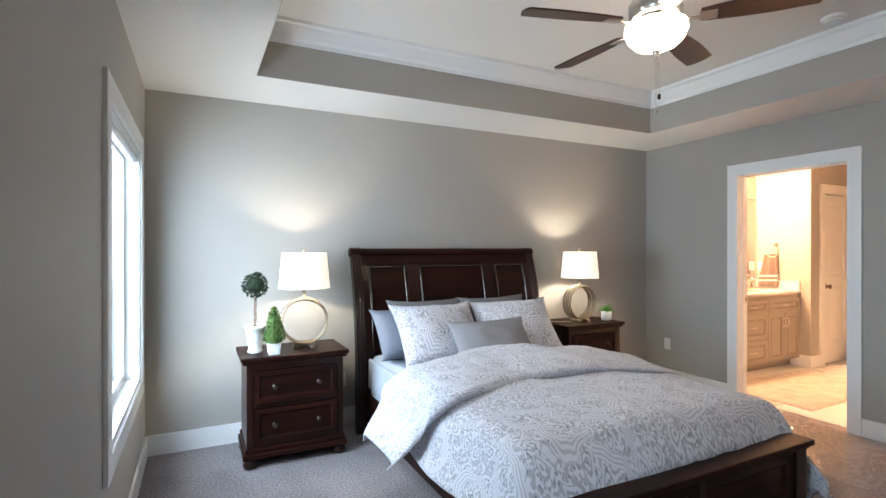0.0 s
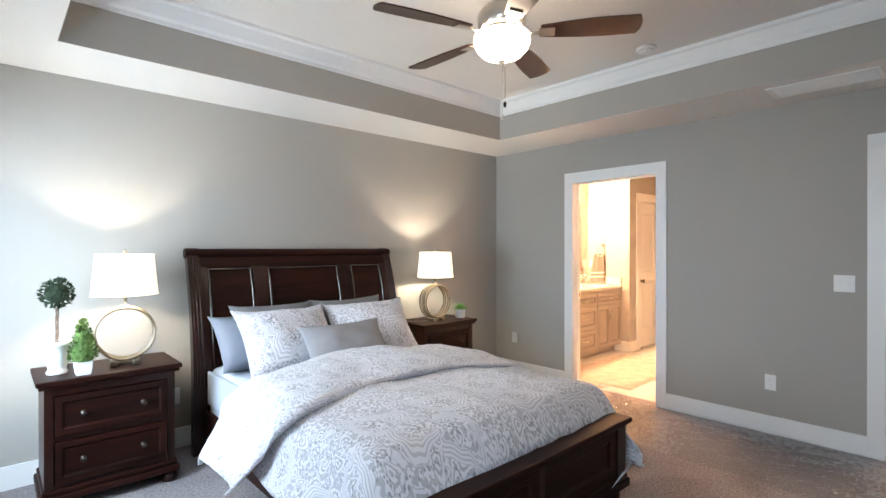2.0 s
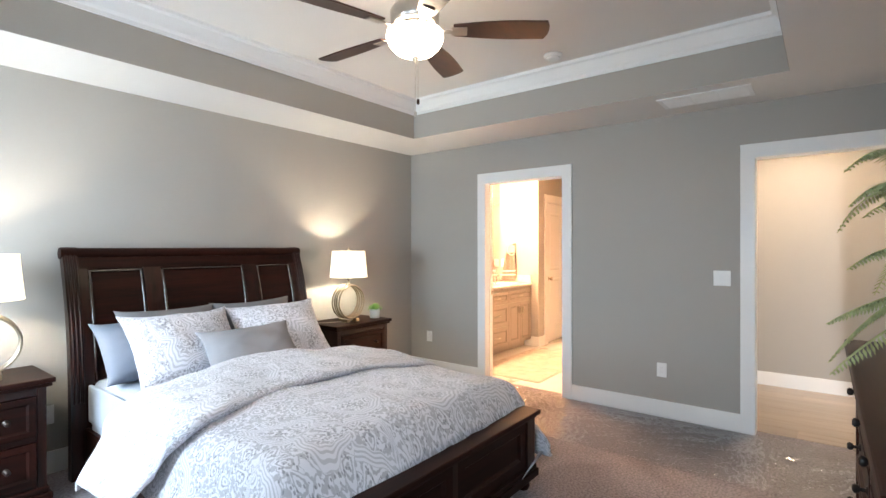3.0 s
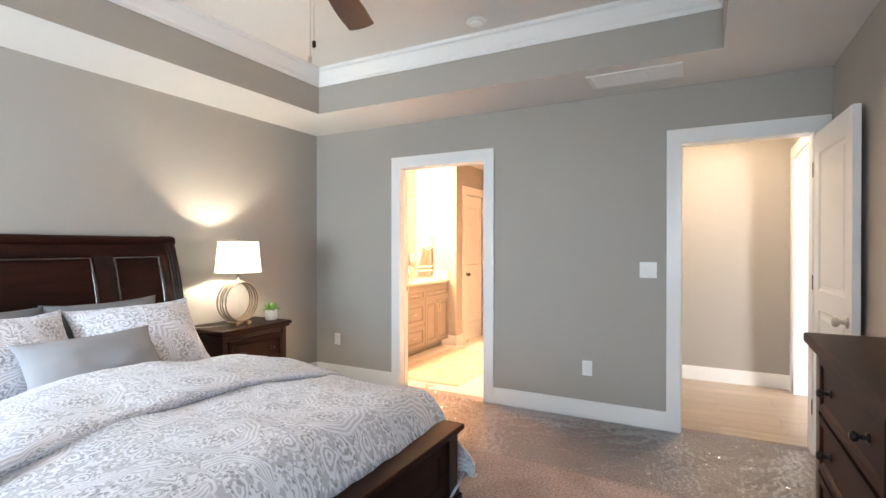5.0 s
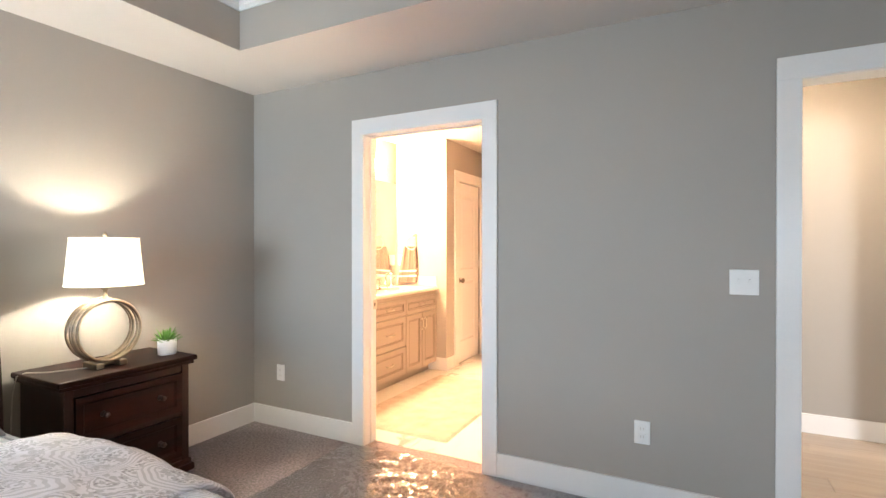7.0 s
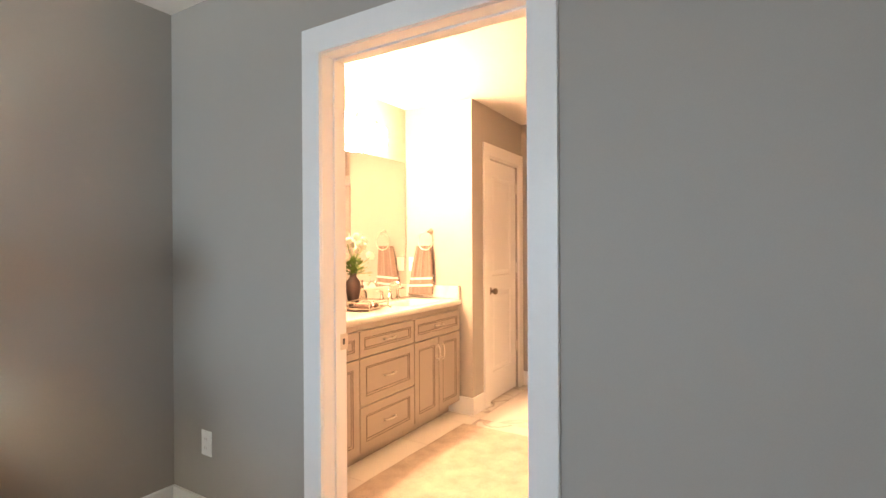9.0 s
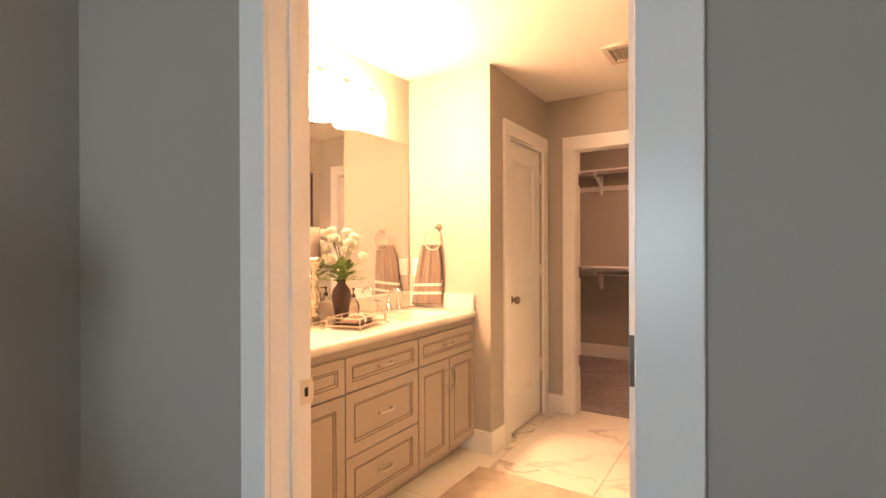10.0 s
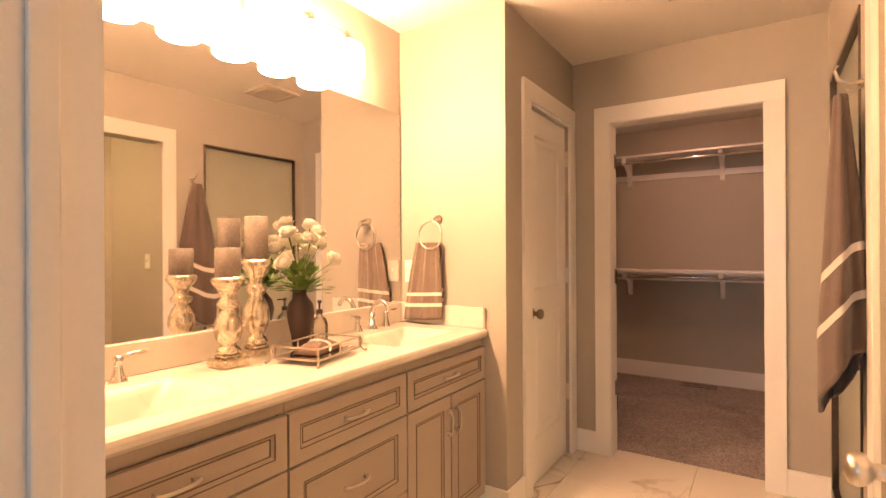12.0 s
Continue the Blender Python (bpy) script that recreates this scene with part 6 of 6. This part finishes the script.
# ---- closet shelves ----
for z, lab in ((2.155, "upper"), (1.07, "lower")):
    sf = thing("closet_shelf", (CX1, 0, z), "white %s closet shelf with a chrome hanging rod" % lab, "shelf", "closet shelves")
    part("board", boxes((-0.31, 0, CY0, CY1, -0.019, 0), bevel=0.002), TRIM, sf)
    part("cleat", boxes((-0.02, 0, CY0, CY1, -0.11 if lab == "lower" else -0.21, -0.02 if lab == "lower" else -0.155)), TRIM, sf)
    part("rod", tube(bmesh.new(), [(-0.275, CY0, -0.062), (-0.275, CY1, -0.062)], 0.016, 12), CHROME, sf, "chrome hanging rod", smooth=True)
    for y in (3.40, 2.59, 1.9):
        pr = [(0, -0.02), (-0.285, -0.02), (-0.295, -0.06), (-0.275, -0.085), (-0.25, -0.065), (-0.20, -0.075), (-0.08, -0.13), (-0.03, -0.25), (0, -0.265)]
        part("bracket", extrude(bmesh.new(), pr, "y", y - 0.018, y + 0.018), TRIM, sf)
fv = thing("floor_register", (CX1 - 0.14, 2.78, 0.006), "small dark floor air register in the carpet", "floor register")
part("frame", boxes((-0.05, 0.05, -0.15, -0.135, 0, 0.006), (-0.05, 0.05, 0.135, 0.15, 0, 0.006), (-0.05, -0.035, -0.135, 0.135, 0, 0.006), (0.035, 0.05, -0.135, 0.135, 0, 0.006)), BRONZE, fv)
for i in range(12):
    part("slat", boxes((-0.035, 0.035, -0.128 + i * 0.0225, -0.120 + i * 0.0225, 0.0, 0.005)), BRONZE, fv)

# ---- bath mat ----


def mat_at(u, v):
    x, y = 5.05 + 1.50 * u, 2.42 + 0.86 * v
    e = min(u * 1.67, (1 - u) * 1.67, v * 0.84, (1 - v) * 0.84)
    return (x, y + 0.01 * math.sin(u * 5), 0.004 + 0.012 * min(1, e / 0.015) ** 0.5 + 0.003 * noise.noise((x * 12, y * 12, 0)))


tagged(part("bath_rug", sheet(90, 46, mat_at), BATHMAT, smooth=True), "long sand-coloured tufted rug before the vanity", "rug")

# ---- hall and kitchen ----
# fixture out of view, added to give the hall walls their warm light
hl = thing("hall_light", (5.55, 0.30, H), "assumed lit ceiling dome, out of view, in the hall", "ceiling light")
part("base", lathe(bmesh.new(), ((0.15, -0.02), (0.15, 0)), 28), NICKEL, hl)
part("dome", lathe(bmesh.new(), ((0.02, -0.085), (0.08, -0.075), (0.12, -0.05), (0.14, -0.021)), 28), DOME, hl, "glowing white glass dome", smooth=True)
# both out of view: closet's follows the rod's glint, toilet room's is added brightening
for x, y, lab in ((8.75, 2.7, "closet"), (5.9, 1.25, "toilet room")):
    cl = thing("flush_light", (x, y, H), "round lit flush ceiling light in the %s" % lab, "ceiling light")
    part("base", lathe(bmesh.new(), ((0.13, -0.02), (0.13, 0)), 28), NICKEL, cl)
    part("dome", lathe(bmesh.new(), ((0.02, -0.075), (0.07, -0.065), (0.10, -0.045), (0.12, -0.021)), 28), SMALLDOME if lab == "closet" else TOILETDOME, cl, "glowing white glass dome", smooth=True)
bm = boxes((HO1, HO1 + CAS, -0.31, -0.292, 0, 2.10), (HO0 - CAS, HO0, -0.31, -0.292, 0, 2.10), (HO0 - CAS, HO1 + CAS, -0.31, -0.292, 2.10, 2.20), bevel=0.002)
structure("trim", bm, TRIM, "flat white casing of the hall opening", "door casing")
structure("door_jamb", boxes((HO1 - 0.018, HO1, -0.450, -0.305, 0, 2.10), (HO0, HO0 + 0.018, -0.450, -0.305, 0, 2.10), (HO0, HO1, -0.450, -0.305, 2.082, 2.10)), TRIM, "white jamb of the hall opening", "door jamb")
kc = thing("kitchen_base_cabinet", (9.0, -1.2, 0), "white kitchen base cabinet", "cabinet")
part("carcass", boxes((-0.58, -0.003, -0.8, 0.75, 0.09, 0.88), (-0.52, -0.003, -0.8, 0.75, 0, 0.09)), TRIM, kc)
for i in range(4):
    y0 = -0.79 + i * 0.385
    part("door", boxes((-0.60, -0.581, y0, y0 + 0.375, 0.10, 0.86), bevel=0.003), TRIM, kc)
kt = thing("kitchen_counter", (9.0, -1.2, 0.88), "pale stone kitchen counter", "countertop")
for i in range(4):
    y0 = -0.79 + i * 0.385 + (0.33 if i % 2 == 0 else 0.045)
    part("handle", tube(bmesh.new(), [(-0.601, y0, 0.66), (-0.625, y0, 0.67), (-0.625, y0, 0.79), (-0.601, y0, 0.80)], 0.006, 8), NICKEL, kc, "nickel bar handle")
part("slab", boxes((-0.62, -0.003, -0.8, 0.75, 0, 0.035), bevel=0.004), COUNTER, kt)
ku = thing("kitchen_wall_cabinet", (9.0, -1.2, 1.45), "white kitchen wall cabinet", "cabinet")
part("carcass", boxes((-0.32, -0.003, -0.8, 0.75, 0, 0.9)), TRIM, ku)
for i in range(4):
    y0 = -0.79 + i * 0.385
    part("door", boxes((-0.34, -0.321, y0, y0 + 0.375, 0.01, 0.89), bevel=0.003), TRIM, ku)


def rug_at(u, v):
    x, y = 7.15 + 1.15 * u, -2.10 + 1.28 * v
    return (x, y, 0.006 + 0.008 * min(1, 40 * min(u, 1 - u, v, 1 - v)) + 0.002 * noise.noise((x * 9, y * 9, 0)))


def lattice_weave(name, light, dark):
    """Flat-woven rug with crossing dark lines."""
    m, nt, b, L = nodes_of(name)
    tc, line = nt.nodes.new("ShaderNodeTexCoord"), nt.nodes.new("ShaderNodeTexVoronoi")
    line.voronoi_dimensions, line.feature = "2D", "DISTANCE_TO_EDGE"
    line.inputs["Scale"].default_value = 7.0
    L.new(tc.outputs["Object"], line.inputs["Vector"])
    near = math_node(nt, L, "LESS_THAN", line.outputs["Distance"], 0.14)
    L.new(node_mix(nt, L, (*light, 1), (*dark, 1), near), b.inputs["Base Color"])
    b.inputs["Roughness"].default_value = 0.95
    return m


tagged(part("kitchen_rug", sheet(30, 30, rug_at), lattice_weave("lattice_rug_weave", (0.62, 0.58, 0.50), (0.10, 0.08, 0.06)), smooth=True), "cream kitchen rug with a dark lattice pattern", "rug")
pb = thing("dark_bowl", (8.62, -0.98, 0.915), "dark round bowl on the kitchen counter", "bowl")
part("bowl", lathe(bmesh.new(), ((0.05, 0), (0.06, 0.01), (0.12, 0.08), (0.14, 0.13), (0.13, 0.13), (0.05, 0.03)), 24), BLACKISH, pb, smooth=True)

# ---- shower tiles, bath floor tiles and hall planks ----
shower = bpy.data.objects["shower_wall"]


def shared_piece(name, dims, material, bevel):
    bm = box(bmesh.new(), -dims[0] / 2, dims[0] / 2, -dims[1] / 2, dims[1] / 2, -dims[2] / 2, dims[2] / 2, bevel, 1)
    me = bpy.data.meshes.new(name)
    bm.to_mesh(me)
    bm.free()
    me.materials.append(material)
    return me


tile = shared_piece("shower_tile", (0.006, 0.297, 0.147), SUBWAY, 0.001)
for side, x in ((-1, SH0 - 0.042), (1, SH1 + 0.042)):
    for r in range(16):
        for c in range(3):
            y = BS - T - 0.15 - 0.30 * c
            if y - 0.15 > BS - 1.0:
                o = new("shower_tile", tile)
                o.parent = shower
                o.location = (x, y, 0.105 + 0.15 * r)
tile = shared_piece("shower_tile", (0.297, 0.006, 0.147), SUBWAY, 0.001)
for r in range(16):
    for c in range(3):
        o = new("shower_tile", tile)
        o.parent = shower
        o.location = (SH0 + 0.13 + 0.30 * c, BS - 0.997, 0.105 + 0.15 * r)
bath = bpy.data.objects["bath_floor"]
PITCH = 0.61
for i in range(5):
    for j in range(5):
        xa, ya = BX - 0.02 + PITCH * i, 0.80 + PITCH * j - 0.03
        xb, yb = min(xa + PITCH, BE + T), min(ya + PITCH, BN - 0.004)
        tile = shared_piece("floor_tile", (xb - xa - 0.003, yb - ya - 0.003, 0.008), MARBLE, 0.0012)
        o = new("floor_tile", tile)
        o.parent = bath
        o.location = ((xa + xb) / 2, (ya + yb) / 2, -0.001)
hall = bpy.data.objects["hall_floor"]
PLANKS = {n: shared_piece("floor_plank", (0.1795, n * 0.406 - 0.002, 0.008), OAK, 0.001) for n in (1, 2, 3)}
for i in range(22):
    x, y = BX + 0.072 + 0.181 * i, 0.70
    n = 1 + (i * 2) % 3
    while y > -4.2:
        o = new("floor_plank", PLANKS[n])
        o.parent = hall
        o.location = (x, y - n * 0.203, -0.001)
        y -= n * 0.406
        n = 3
